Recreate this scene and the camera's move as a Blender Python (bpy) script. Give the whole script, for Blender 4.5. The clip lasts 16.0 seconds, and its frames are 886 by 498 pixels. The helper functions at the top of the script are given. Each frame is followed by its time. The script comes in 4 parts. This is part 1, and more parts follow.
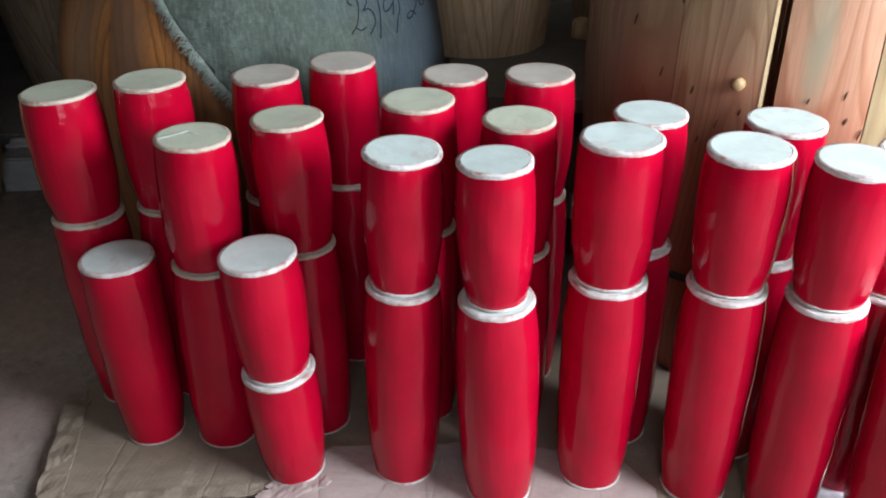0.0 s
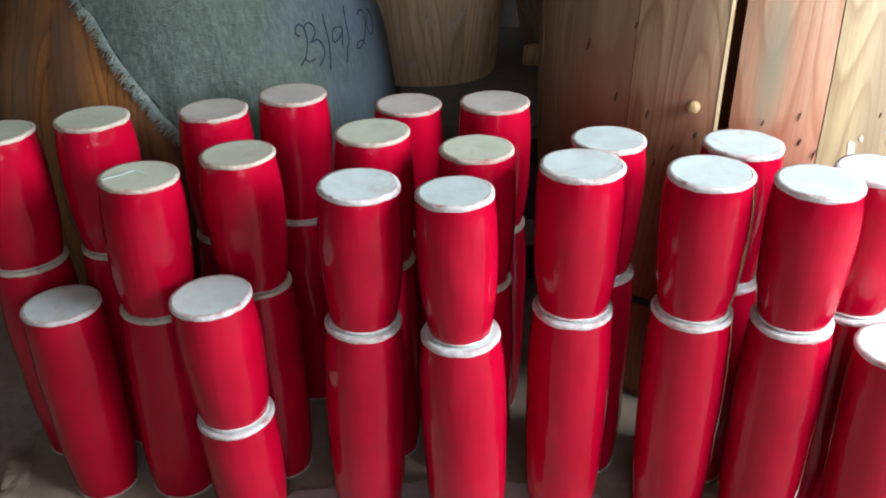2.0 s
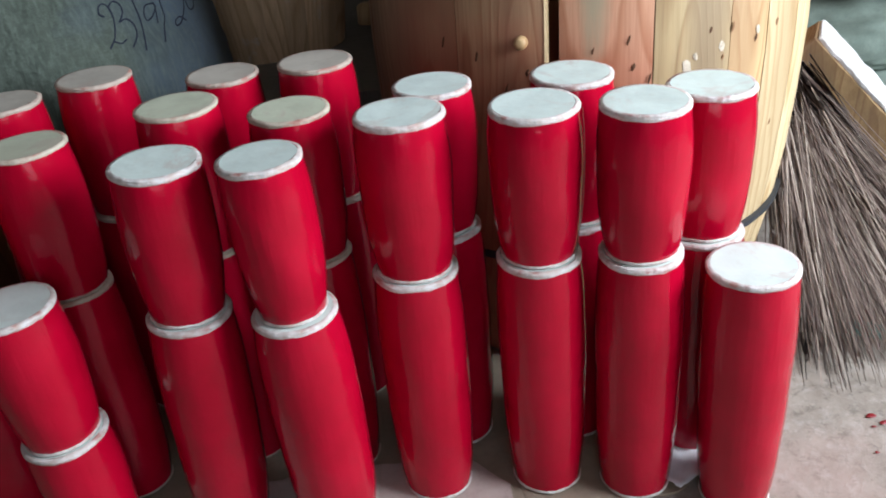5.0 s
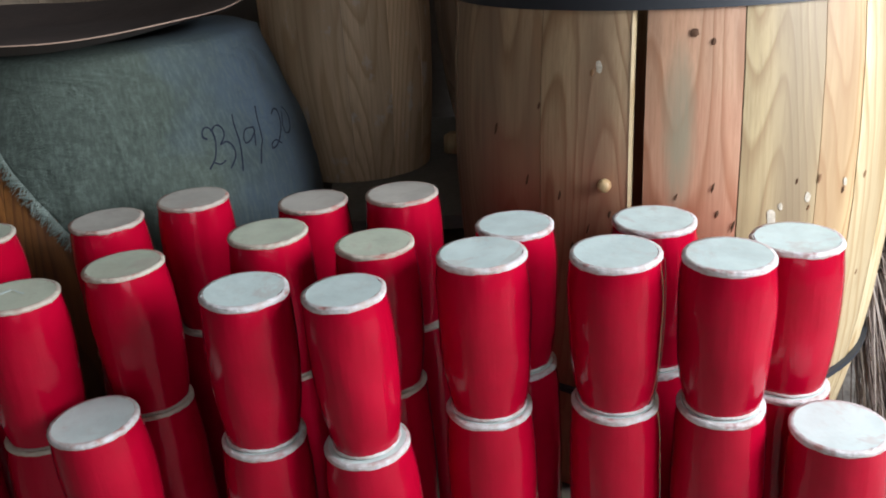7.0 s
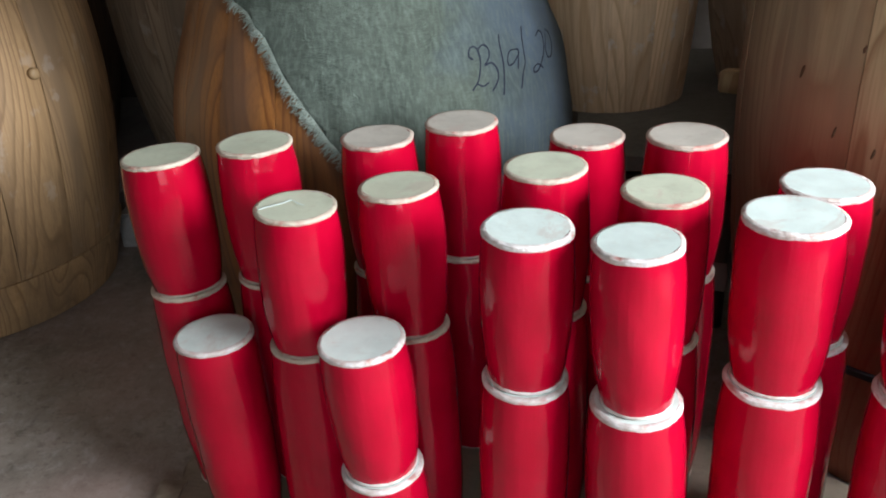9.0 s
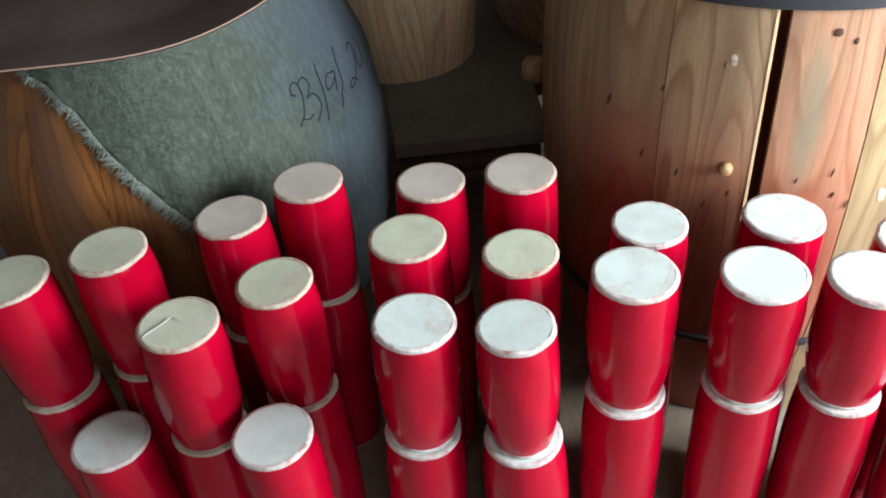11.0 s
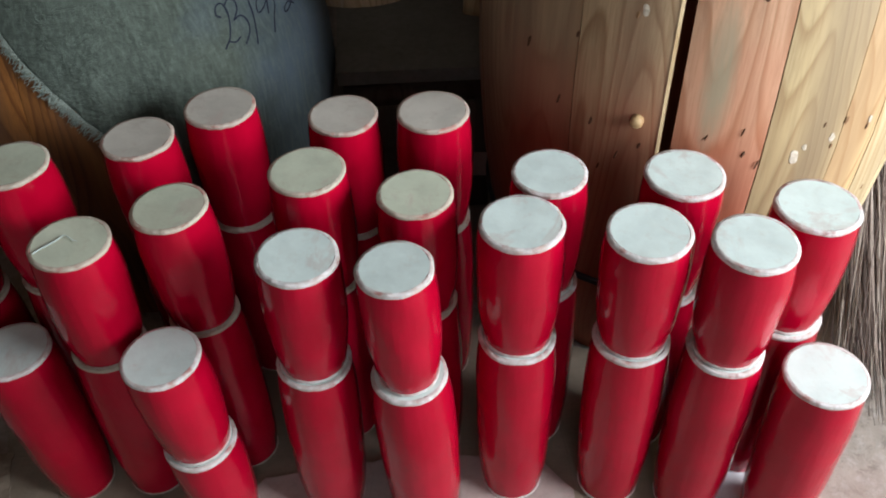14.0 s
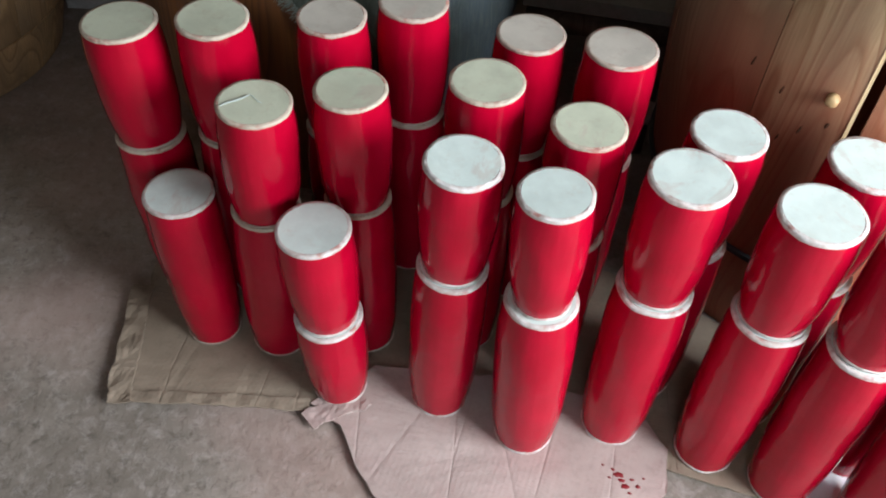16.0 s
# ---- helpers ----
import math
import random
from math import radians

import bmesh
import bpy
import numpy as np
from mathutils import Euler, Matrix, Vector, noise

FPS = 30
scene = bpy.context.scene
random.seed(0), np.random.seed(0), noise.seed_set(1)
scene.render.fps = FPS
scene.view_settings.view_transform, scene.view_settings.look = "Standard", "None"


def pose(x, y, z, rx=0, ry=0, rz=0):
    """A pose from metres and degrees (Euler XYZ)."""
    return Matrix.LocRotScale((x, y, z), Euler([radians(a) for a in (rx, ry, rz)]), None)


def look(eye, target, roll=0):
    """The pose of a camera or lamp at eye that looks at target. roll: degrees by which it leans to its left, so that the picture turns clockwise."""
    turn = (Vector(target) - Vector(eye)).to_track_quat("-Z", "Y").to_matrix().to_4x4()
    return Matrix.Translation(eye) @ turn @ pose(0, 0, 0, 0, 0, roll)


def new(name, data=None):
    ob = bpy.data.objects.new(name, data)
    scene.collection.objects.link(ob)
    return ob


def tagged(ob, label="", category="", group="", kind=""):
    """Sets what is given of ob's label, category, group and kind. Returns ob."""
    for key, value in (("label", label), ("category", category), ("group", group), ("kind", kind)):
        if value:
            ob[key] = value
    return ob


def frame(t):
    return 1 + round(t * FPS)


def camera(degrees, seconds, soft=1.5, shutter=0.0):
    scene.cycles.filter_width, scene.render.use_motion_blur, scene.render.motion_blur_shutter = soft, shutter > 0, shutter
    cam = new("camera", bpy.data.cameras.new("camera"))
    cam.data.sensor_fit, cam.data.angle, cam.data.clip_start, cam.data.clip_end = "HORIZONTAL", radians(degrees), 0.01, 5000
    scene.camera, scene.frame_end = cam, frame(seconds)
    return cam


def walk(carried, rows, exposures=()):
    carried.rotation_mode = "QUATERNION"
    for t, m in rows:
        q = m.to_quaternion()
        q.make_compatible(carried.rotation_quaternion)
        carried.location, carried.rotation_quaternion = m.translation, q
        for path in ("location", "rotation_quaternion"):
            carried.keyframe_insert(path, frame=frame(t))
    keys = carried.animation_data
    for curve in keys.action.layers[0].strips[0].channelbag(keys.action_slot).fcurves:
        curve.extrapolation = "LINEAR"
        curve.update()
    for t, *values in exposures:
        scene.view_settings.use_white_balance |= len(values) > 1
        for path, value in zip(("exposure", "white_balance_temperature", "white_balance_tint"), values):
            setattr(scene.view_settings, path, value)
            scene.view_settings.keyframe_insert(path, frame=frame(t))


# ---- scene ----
cam = camera(54.3, 16.0, soft=1.9)
PATH = [
    (0, (0.1, -0.005, 1.336), (0.034, 1.739, 0.358), 0.0),
    (0.5, (0.114, -0.005, 1.336), (0.066, 1.744, 0.367), 0.1),
    (1, (0.11, 0.012, 1.34), (0.093, 1.767, 0.381), 0.3),
    (1.5, (0.088, 0.022, 1.336), (0.087, 1.785, 0.392), 0.5),
    (2, (0.084, 0.037, 1.332), (0.129, 1.808, 0.404), -0.3),
    (2.5, (0.132, 0.057, 1.344), (0.295, 1.837, 0.447), -2.0),
    (3, (0.198, 0.06, 1.337), (0.446, 1.825, 0.431), -3.3),
    (5.3, (0.263, 0.114, 1.231), (0.472, 1.854, 0.269), -5.0),
    (5.5, (0.27, 0.116, 1.251), (0.484, 1.898, 0.367), -5.1),
    (6, (0.261, 0.117, 1.299), (0.433, 1.96, 0.543), -4.5),
    (6.5, (0.245, 0.118, 1.293), (0.378, 1.972, 0.556), -4.0),
    (7, (0.243, 0.119, 1.296), (0.32, 1.977, 0.559), -3.7),
    (7.5, (0.193, 0.11, 1.288), (0.107, 1.97, 0.556), -3.0),
    (8, (0.165, 0.122, 1.283), (-0.156, 1.949, 0.533), -2.7),
    (8.1, (0.166, 0.132, 1.284), (-0.177, 1.952, 0.529), -2.7),
    (8.2, (0.162, 0.134, 1.282), (-0.194, 1.951, 0.524), -2.5),
    (10.5, (-0.082, 0.383, 1.562), (-0.105, 1.982, 0.361), -4.0),
    (11, (-0.068, 0.327, 1.726), (0.083, 1.897, 0.496), -4.6),
    (11.4, (0.007, 0.262, 1.777), (0.072, 1.817, 0.521), -5.5),
    (11.5, (0.024, 0.252, 1.777), (0.071, 1.811, 0.525), -5.7),
    (12, (0.104, 0.252, 1.773), (0.259, 1.786, 0.499), -3.4),
    (12.5, (0.141, 0.281, 1.766), (0.339, 1.765, 0.44), -2.4),
    (13, (0.153, 0.304, 1.738), (0.344, 1.759, 0.378), -2.2),
    (13.5, (0.155, 0.309, 1.738), (0.311, 1.751, 0.362), -2.4),
    (14, (0.147, 0.321, 1.739), (0.249, 1.78, 0.375), -1.9),
    (14.5, (0.136, 0.316, 1.773), (0.206, 1.799, 0.433), 0.2),
    (15, (0.091, 0.299, 1.768), (0.121, 1.781, 0.426), 2.8),
    (15.4, (0.064, 0.28, 1.761), (0.004, 1.72, 0.374), 3.0),
    (15.7, (0.061, 0.281, 1.757), (-0.035, 1.685, 0.335), 3.3),
    (16, (0.066, 0.288, 1.738), (-0.075, 1.628, 0.26), 3.8),
]
EXPOSURE = [(0, 0, 6050, 10), (1, 0, 6050, 10), (2.5, -0.03, 6050, 10), (3, -0.4, 6050, 10), (5.5, -0.45, 6050, 10), (6.5, -0.5, 6050, 10), (7, -0.52, 6050, 10), (7.5, -0.66, 6050, 10), (8, 0.22, 6300, 10), (10.5, 0.33, 6300, 10), (11, 0.15, 6300, 10), (11.5, 0, 6300, 10), (12, -0.2, 6300, 10), (12.5, -0.42, 6300, 10), (13, -0.46, 6300, 10), (14, -0.48, 6300, 10), (15, -0.5, 6300, 10), (15.5, -0.18, 6300, 10), (16, 0, 6300, 10)]
walk(cam, [(t, look(eye, target, roll)) for t, eye, target, roll in PATH], EXPOSURE)

# ---- light ----
world = bpy.data.worlds.new("world")
scene.world = world
world.use_nodes = True
wn = world.node_tree.nodes
sky = wn.new("ShaderNodeTexSky")
sky.sky_type = "NISHITA"
sky.sun_disc = False
sky.sun_elevation = radians(48)
sky.sun_rotation = radians(15)
world.node_tree.links.new(sky.outputs[0], wn["Background"].inputs[0])
wn["Background"].inputs[1].default_value = 0.05


def area_lamp(name, m, w, h, power, colour):
    data = bpy.data.lights.new(name, "AREA")
    data.shape, data.size, data.size_y, data.energy, data.color = "RECTANGLE", w, h, power, colour
    ob = new(name, data)
    ob.matrix_world = m
    return ob


sun = bpy.data.lights.new("sun", "SUN")
sun.energy, sun.angle, sun.color = 2.5, radians(0.5), (1.0, 0.95, 0.88)
new("sun", sun).matrix_world = look((2, 7, 8), (0, 0, 0))
# daylight of the side opening and of the doorway behind the camera
area_lamp("side_daylight", look((2.78, 0.2, 1.85), (0.2, 1.55, 0.7)), 1.8, 1.5, 280, (0.92, 0.955, 1.0))
area_lamp("door_daylight", look((0.35, -1.15, 1.3), (0.0, 1.8, 0.9)), 1.1, 1.7, 22, (0.92, 0.96, 1.0))


# ---- materials ----
class Nodes:
    """Short hand for a node material."""

    def __init__(self, name):
        self.mat = bpy.data.materials.new(name)
        self.mat.use_nodes = True
        self.tree = self.mat.node_tree
        self.bsdf = self.tree.nodes["Principled BSDF"]
        self.coord = self.tree.nodes.new("ShaderNodeTexCoord").outputs["Object"]
        self.info = self.tree.nodes.new("ShaderNodeObjectInfo").outputs["Random"]

    def link(self, a, b):
        self.tree.links.new(a, b)

    def put(self, socket, value):
        if hasattr(value, "is_output"):
            self.link(value, socket)
        else:
            socket.default_value = value

    def mapping(self, scale, vector=None, loc=(0, 0, 0), rot=(0, 0, 0)):
        n = self.tree.nodes.new("ShaderNodeMapping")
        self.link(vector or self.coord, n.inputs["Vector"])
        self.put(n.inputs["Scale"], scale)
        self.put(n.inputs["Location"], loc)
        self.put(n.inputs["Rotation"], rot)
        return n.outputs[0]

    def noise(self, scale, detail=4, vector=None, rough=0.55, distort=0.0):
        n = self.tree.nodes.new("ShaderNodeTexNoise")
        self.link(vector or self.coord, n.inputs["Vector"])
        n.inputs["Scale"].default_value, n.inputs["Detail"].default_value = scale, detail
        n.inputs["Roughness"].default_value, n.inputs["Distortion"].default_value = rough, distort
        return n.outputs["Fac"]

    def voronoi(self, scale, vector=None):
        n = self.tree.nodes.new("ShaderNodeTexVoronoi")
        self.link(vector or self.coord, n.inputs["Vector"])
        n.inputs["Scale"].default_value = scale
        return n.outputs["Distance"]

    def ramp(self, fac, stops):
        n = self.tree.nodes.new("ShaderNodeValToRGB")
        self.link(fac, n.inputs[0])
        e = n.color_ramp.elements
        while len(e) < len(stops):
            e.new(0.5)
        for el, (p, c) in zip(e, stops):
            el.position = p
            el.color = (c, c, c, 1) if isinstance(c, (int, float)) else (*c, 1)
        return n.outputs[0]

    def mix(self, fac, a, b, mode="MIX"):
        n = self.tree.nodes.new("ShaderNodeMix")
        n.data_type, n.blend_type = "RGBA", mode
        self.put(n.inputs[0], fac)
        for s, v in ((n.inputs[6], a), (n.inputs[7], b)):
            self.put(s, v if hasattr(v, "is_output") else (*v, 1))
        return n.outputs[2]

    def math(self, op, a, b=0.0, clamp=False):
        n = self.tree.nodes.new("ShaderNodeMath")
        n.operation, n.use_clamp = op, clamp
        self.put(n.inputs[0], a)
        self.put(n.inputs[1], b)
        return n.outputs[0]

    def axis(self, which):
        n = self.tree.nodes.new("ShaderNodeSeparateXYZ")
        self.link(self.coord, n.inputs[0])
        return n.outputs[which]

    def offset(self, amount):
        """Object coordinates moved by a random amount per object."""
        n = self.tree.nodes.new("ShaderNodeVectorMath")
        n.operation = "ADD"
        self.link(self.coord, n.inputs[0])
        v = self.tree.nodes.new("ShaderNodeCombineXYZ")
        for k in range(3):
            self.link(self.math("MULTIPLY", self.info, amount * (1 + 0.37 * k)), v.inputs[k])
        self.link(v.outputs[0], n.inputs[1])
        return n.outputs[0]

    def bump(self, height, strength, distance=0.004):
        n = self.tree.nodes.new("ShaderNodeBump")
        n.inputs["Strength"].default_value, n.inputs["Distance"].default_value = strength, distance
        self.link(height, n.inputs["Height"])
        self.link(n.outputs[0], self.bsdf.inputs["Normal"])

    def set(self, **kw):
        for k, v in kw.items():
            s = self.bsdf.inputs[k.replace("_", " ")]
            self.put(s, (*v, 1) if isinstance(v, tuple) and len(v) == 3 else v)
        return self.mat


def red_lacquer():
    n = Nodes("red_lacquer")
    v = n.offset(7.0)
    blot = n.noise(9, 3, v)
    drips = n.noise(1.0, 4, n.mapping((60, 60, 5), v))
    c = n.mix(n.ramp(blot, [(0.3, 0.0), (0.75, 1.0)]), (0.31, 0.0008, 0.0145), (0.395, 0.0011, 0.0205))
    c = n.mix(n.ramp(n.noise(55, 3, v), [(0.62, 0.0), (0.8, 0.35)]), c, (0.27, 0.003, 0.011))
    n.bump(n.math("ADD", n.math("MULTIPLY", drips, 0.7), n.math("MULTIPLY", n.noise(18, 3, v), 1.3)), 0.42, 0.004)
    return n.set(Base_Color=c, Roughness=n.ramp(blot, [(0.3, 0.10), (0.7, 0.18)]), Specular_IOR_Level=0.30)


def white_head(name, base, stain):
    n = Nodes(name)
    v = n.offset(5.0)
    c = n.mix(n.ramp(n.noise(16, 5, v), [(0.40, 0.0), (0.68, 0.9)]), base, tuple(0.82 * k for k in base))
    c = n.mix(n.ramp(n.noise(7, 4, v, 0.6, 0.8), [(0.52, 0.0), (0.70, 0.5)]), c, tuple(0.5 * a + 0.5 * b for a, b in zip(base, stain)))
    c = n.mix(n.ramp(n.noise(38, 4, v, 0.7), [(0.57, 0.0), (0.76, 0.6)]), c, stain)
    c = n.mix(n.ramp(n.noise(4.5, 5, v, 0.7, 1.5), [(0.56, 0.0), (0.64, 0.35)]), c, (0.48, 0.36, 0.31))
    n.bump(n.noise(60, 4, v), 0.25, 0.003)
    return n.set(Base_Color=c, Roughness=0.62)


def white_rim(name, base):
    n = Nodes(name)
    v = n.offset(3.0)
    c = n.mix(n.ramp(n.noise(45, 4, v, 0.7), [(0.40, 0.0), (0.70, 0.8)]), base, (0.40, 0.28, 0.22))
    c = n.mix(n.ramp(n.noise(22, 4, n.mapping((1, 1, 2.5), v), 0.7), [(0.54, 0.0), (0.66, 0.7)]), c, (0.36, 0.10, 0.08))
    n.bump(n.math("ADD", n.noise(70, 4, v), n.noise(1.0, 3, n.mapping((30, 30, 240), v))), 0.8, 0.005)
    return n.set(Base_Color=c, Roughness=0.7)


def wood(name, early, late, flame=1.0, red=0.0, rough=0.55, tone=0.25, coat=0.0, chalk=0.0, patch=None):
    """Straight-grown softwood, grain along z, with cathedral figure, knots and red overspray."""
    n = Nodes(name)
    v = n.offset(11.0)
    field = n.noise(1.0, 1, n.mapping((5.5 * flame, 5.5 * flame, 0.55), v), 0.4)
    field = n.math("ADD", field, n.math("MULTIPLY", n.noise(1.0, 3, n.mapping((14, 14, 3), v)), 0.03))
    rings = n.ramp(n.math("FRACT", n.math("MULTIPLY", field, 26.0)), [(0.0, 0.0), (0.55, 0.22), (0.86, 1.0), (1.0, 0.0)])
    fine = n.noise(1.0, 4, n.mapping((170, 170, 5), v), 0.65)
    broad = n.noise(1.0, 3, n.mapping((9, 9, 0.7), v))
    c = n.mix(n.ramp(rings, [(0.05, 0.0), (0.95, 0.95)]), early, late)
    c = n.mix(n.ramp(fine, [(0.44, 0.0), (0.74, 0.5)]), c, tuple(0.7 * k for k in late))
    c = n.mix(n.ramp(broad, [(0.38, 0.0), (0.66, 0.85)]), c, tuple(0.62 * a + 0.1 * b for a, b in zip(late, (0.4, 0.4, 0.35))))
    dark = n.math("MULTIPLY", n.math("SUBTRACT", n.info, 0.5), tone)
    hsv = n.tree.nodes.new("ShaderNodeHueSaturation")
    n.link(n.math("ADD", dark, 1.0), hsv.inputs["Value"])
    n.link(c, hsv.inputs["Color"])
    c = hsv.outputs[0]
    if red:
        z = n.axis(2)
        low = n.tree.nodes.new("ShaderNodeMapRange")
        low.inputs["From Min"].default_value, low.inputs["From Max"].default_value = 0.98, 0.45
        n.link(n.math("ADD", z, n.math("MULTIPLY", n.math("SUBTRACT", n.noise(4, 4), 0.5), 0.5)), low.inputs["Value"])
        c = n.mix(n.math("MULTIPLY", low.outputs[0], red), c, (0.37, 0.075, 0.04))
    if chalk:
        c = n.mix(n.ramp(n.noise(13, 4, n.mapping((1, 1, 0.8), v), 0.6), [(0.60, 0.0), (0.68, chalk)]), c, (0.66, 0.64, 0.60))
    if patch:
        # grey-green weather stain with a ragged outline
        x, z, wide, tall, colour = patch
        dx = n.math("POWER", n.math("ABSOLUTE", n.math("DIVIDE", n.math("SUBTRACT", n.axis(0), x), wide)), 2.0)
        dz = n.math("POWER", n.math("ABSOLUTE", n.math("DIVIDE", n.math("SUBTRACT", n.axis(2), z), tall)), 2.0)
        far = n.math("ADD", n.math("ADD", dx, dz), n.math("MULTIPLY", n.noise(1.0, 5, n.mapping((45, 45, 7)), 0.7), 1.5))
        c = n.mix(n.ramp(n.math("MULTIPLY", far, 0.5), [(0.38, 0.85), (0.86, 0.0)]), c, colour)
    n.bump(n.math("ADD", n.math("MULTIPLY", fine, 0.5), rings), 0.14, 0.002)
    return n.set(Base_Color=c, Roughness=rough, Coat_Weight=coat, Coat_Roughness=0.25)


def mottled(name, a, b, scale=5, rough=0.85, fine=60, bump=0.4, c3=None, dist=0.004, speck=None, metal=0.0):
    n = Nodes(name)
    c = n.mix(n.ramp(n.noise(scale, 6, None, 0.62), [(0.32, 0.0), (0.7, 1.0)]), a, b)
    if c3:
        c = n.mix(n.ramp(n.noise(scale * 0.37, 3), [(0.48, 0.0), (0.72, 0.8)]), c, c3)
    c = n.mix(n.ramp(n.noise(fine, 5, None, 0.7), [(0.4, 0.0), (0.8, 0.5)]), c, tuple(0.55 * k for k in a))
    if speck:
        c = n.mix(n.ramp(n.voronoi(speck[0]), [(speck[1], 1.0), (speck[1] * 1.5, 0.0)]), c, speck[2])
    n.bump(n.math("ADD", n.noise(fine, 5), n.math("MULTIPLY", n.noise(scale * 2, 3), 1.5)), bump, dist)
    return n.set(Base_Color=c, Roughness=rough, Metallic=metal)


def concrete():
    n = Nodes("concrete")
    c = n.mix(n.ramp(n.noise(3.5, 8, None, 0.68), [(0.30, 0.0), (0.68, 1.0)]), (0.15, 0.126, 0.10), (0.40, 0.352, 0.30))
    c = n.mix(n.ramp(n.noise(0.9, 4), [(0.40, 0.0), (0.62, 0.85)]), c, (0.145, 0.125, 0.10))
    c = n.mix(n.ramp(n.noise(22, 6, None, 0.75, 0.4), [(0.50, 0.0), (0.70, 0.4)]), c, (0.52, 0.48, 0.45))
    c = n.mix(n.ramp(n.noise(34, 6, None, 0.75, 0.3), [(0.52, 0.0), (0.68, 0.7)]), c, (0.095, 0.08, 0.062))
    c = n.mix(n.ramp(n.noise(1.7, 5, n.mapping((1, 1, 1), None, (3.1, 0.4, 0))), [(0.45, 0.0), (0.70, 0.6)]), c, (0.38, 0.26, 0.225))
    n.bump(n.math("ADD", n.noise(48, 6, None, 0.7), n.math("MULTIPLY", n.noise(9, 4), 1.5)), 0.6, 0.006)
    return n.set(Base_Color=c, Roughness=n.ramp(n.noise(6, 4), [(0.3, 0.65), (0.7, 0.92)]))


def card(name, a, b, tint, speck=None):
    """Limp used cardboard: faint corrugation, long creases and stains."""
    n = Nodes(name)
    c = n.mix(n.ramp(n.noise(5, 6, None, 0.62), [(0.32, 0.0), (0.7, 1.0)]), a, b)
    c = n.mix(n.ramp(n.noise(2.2, 4), [(0.48, 0.0), (0.72, 0.7)]), c, tint)
    crease = n.noise(1.0, 5, n.mapping((4, 11, 7), None, (0, 0, 0), (0, 0, 0.75)), 0.6, 0.3)
    c = n.mix(n.ramp(crease, [(0.54, 0.0), (0.72, 0.35)]), c, tuple(0.65 * k for k in a))
    c = n.mix(n.ramp(n.noise(60, 4, None, 0.7), [(0.5, 0.0), (0.8, 0.4)]), c, tuple(0.6 * k for k in a))
    cells = n.tree.nodes.new("ShaderNodeTexVoronoi")
    cells.feature = "DISTANCE_TO_EDGE"
    cells.inputs["Scale"].default_value = 1.0
    n.link(n.mapping((6.5, 1.1, 4), None, (0.3, 0.1, 0), (0, 0, 0.55)), cells.inputs["Vector"])
    line = n.ramp(cells.outputs["Distance"], [(0.0, 1.0), (0.02, 0.35), (0.09, 0.0)])
    c = n.mix(n.math("MULTIPLY", line, 0.14), c, tuple(0.6 * k for k in a))
    flute = n.tree.nodes.new("ShaderNodeTexWave")
    n.link(n.mapping((1, 1, 1), None, (0, 0, 0), (0, 0, 0.2)), flute.inputs["Vector"])
    flute.inputs["Scale"].default_value = 26
    flute.inputs["Distortion"].default_value = 0.6
    n.bump(n.math("ADD", n.math("SUBTRACT", n.math("MULTIPLY", crease, 2.2), n.math("MULTIPLY", line, 0.3)), n.math("MULTIPLY", flute.outputs["Fac"], 0.04)), 0.7, 0.006)
    return n.set(Base_Color=c, Roughness=0.85)


def burlap():
    n = Nodes("green_burlap")
    u = n.tree.nodes.new("ShaderNodeUVMap").outputs[0]
    wx, wy = (n.tree.nodes.new("ShaderNodeTexWave") for _ in range(2))
    for w, d in ((wx, "X"), (wy, "Y")):
        w.bands_direction = d
        n.link(u, w.inputs["Vector"])
        w.inputs["Scale"].default_value = 210
        w.inputs["Distortion"].default_value = 9.0
        w.inputs["Detail"].default_value = 2
    weave = n.math("ADD", wx.outputs["Fac"], wy.outputs["Fac"])
    c = n.mix(n.ramp(n.noise(3.2, 4), [(0.35, 0.0), (0.7, 1.0)]), (0.066, 0.086, 0.068), (0.112, 0.138, 0.108))
    sep = n.tree.nodes.new("ShaderNodeSeparateXYZ")
    n.link(u, sep.inputs[0])
    # right side bluer and lighter: the light it catches is put into the colour
    uneven = n.math("ADD", sep.outputs[0], n.math("MULTIPLY", n.noise(5, 4), 0.35))
    c = n.mix(n.ramp(uneven, [(0.66, 0.0), (0.88, 0.9)]), c, (0.145, 0.20, 0.265))
    c = n.mix(n.ramp(n.noise(1.0, 4, n.mapping((120, 120, 14), None, (0, 0, 0), (0, 0.5, 0))), [(0.45, 0.0), (0.75, 0.5)]), c, (0.21, 0.26, 0.22))
    fibre = n.noise(1.0, 6, n.mapping((38, 38, 150), None, (0, 0, 0), (0.6, 0.5, 0)), 0.75, 1.2)
    tuft = n.noise(6, 3, None, 0.6)
    c = n.mix(n.math("MULTIPLY", n.ramp(fibre, [(0.50, 0.0), (0.74, 0.45)]), n.ramp(tuft, [(0.4, 0.1), (0.65, 1.0)])), c, (0.26, 0.31, 0.26))
    c = n.mix(n.ramp(weave, [(0.2, 0.2), (0.9, 0.0)]), c, (0.06, 0.085, 0.07))
    n.bump(n.math("ADD", n.math("MULTIPLY", weave, 0.14), n.math("ADD", fibre, n.math("MULTIPLY", n.noise(1.0, 6, n.mapping((24, 24, 34), None, (0, 0, 0), (0.3, 0.7, 0)), 0.65, 0.6), 3.0))), 0.75, 0.006)
    return n.set(Base_Color=c, Roughness=0.92)


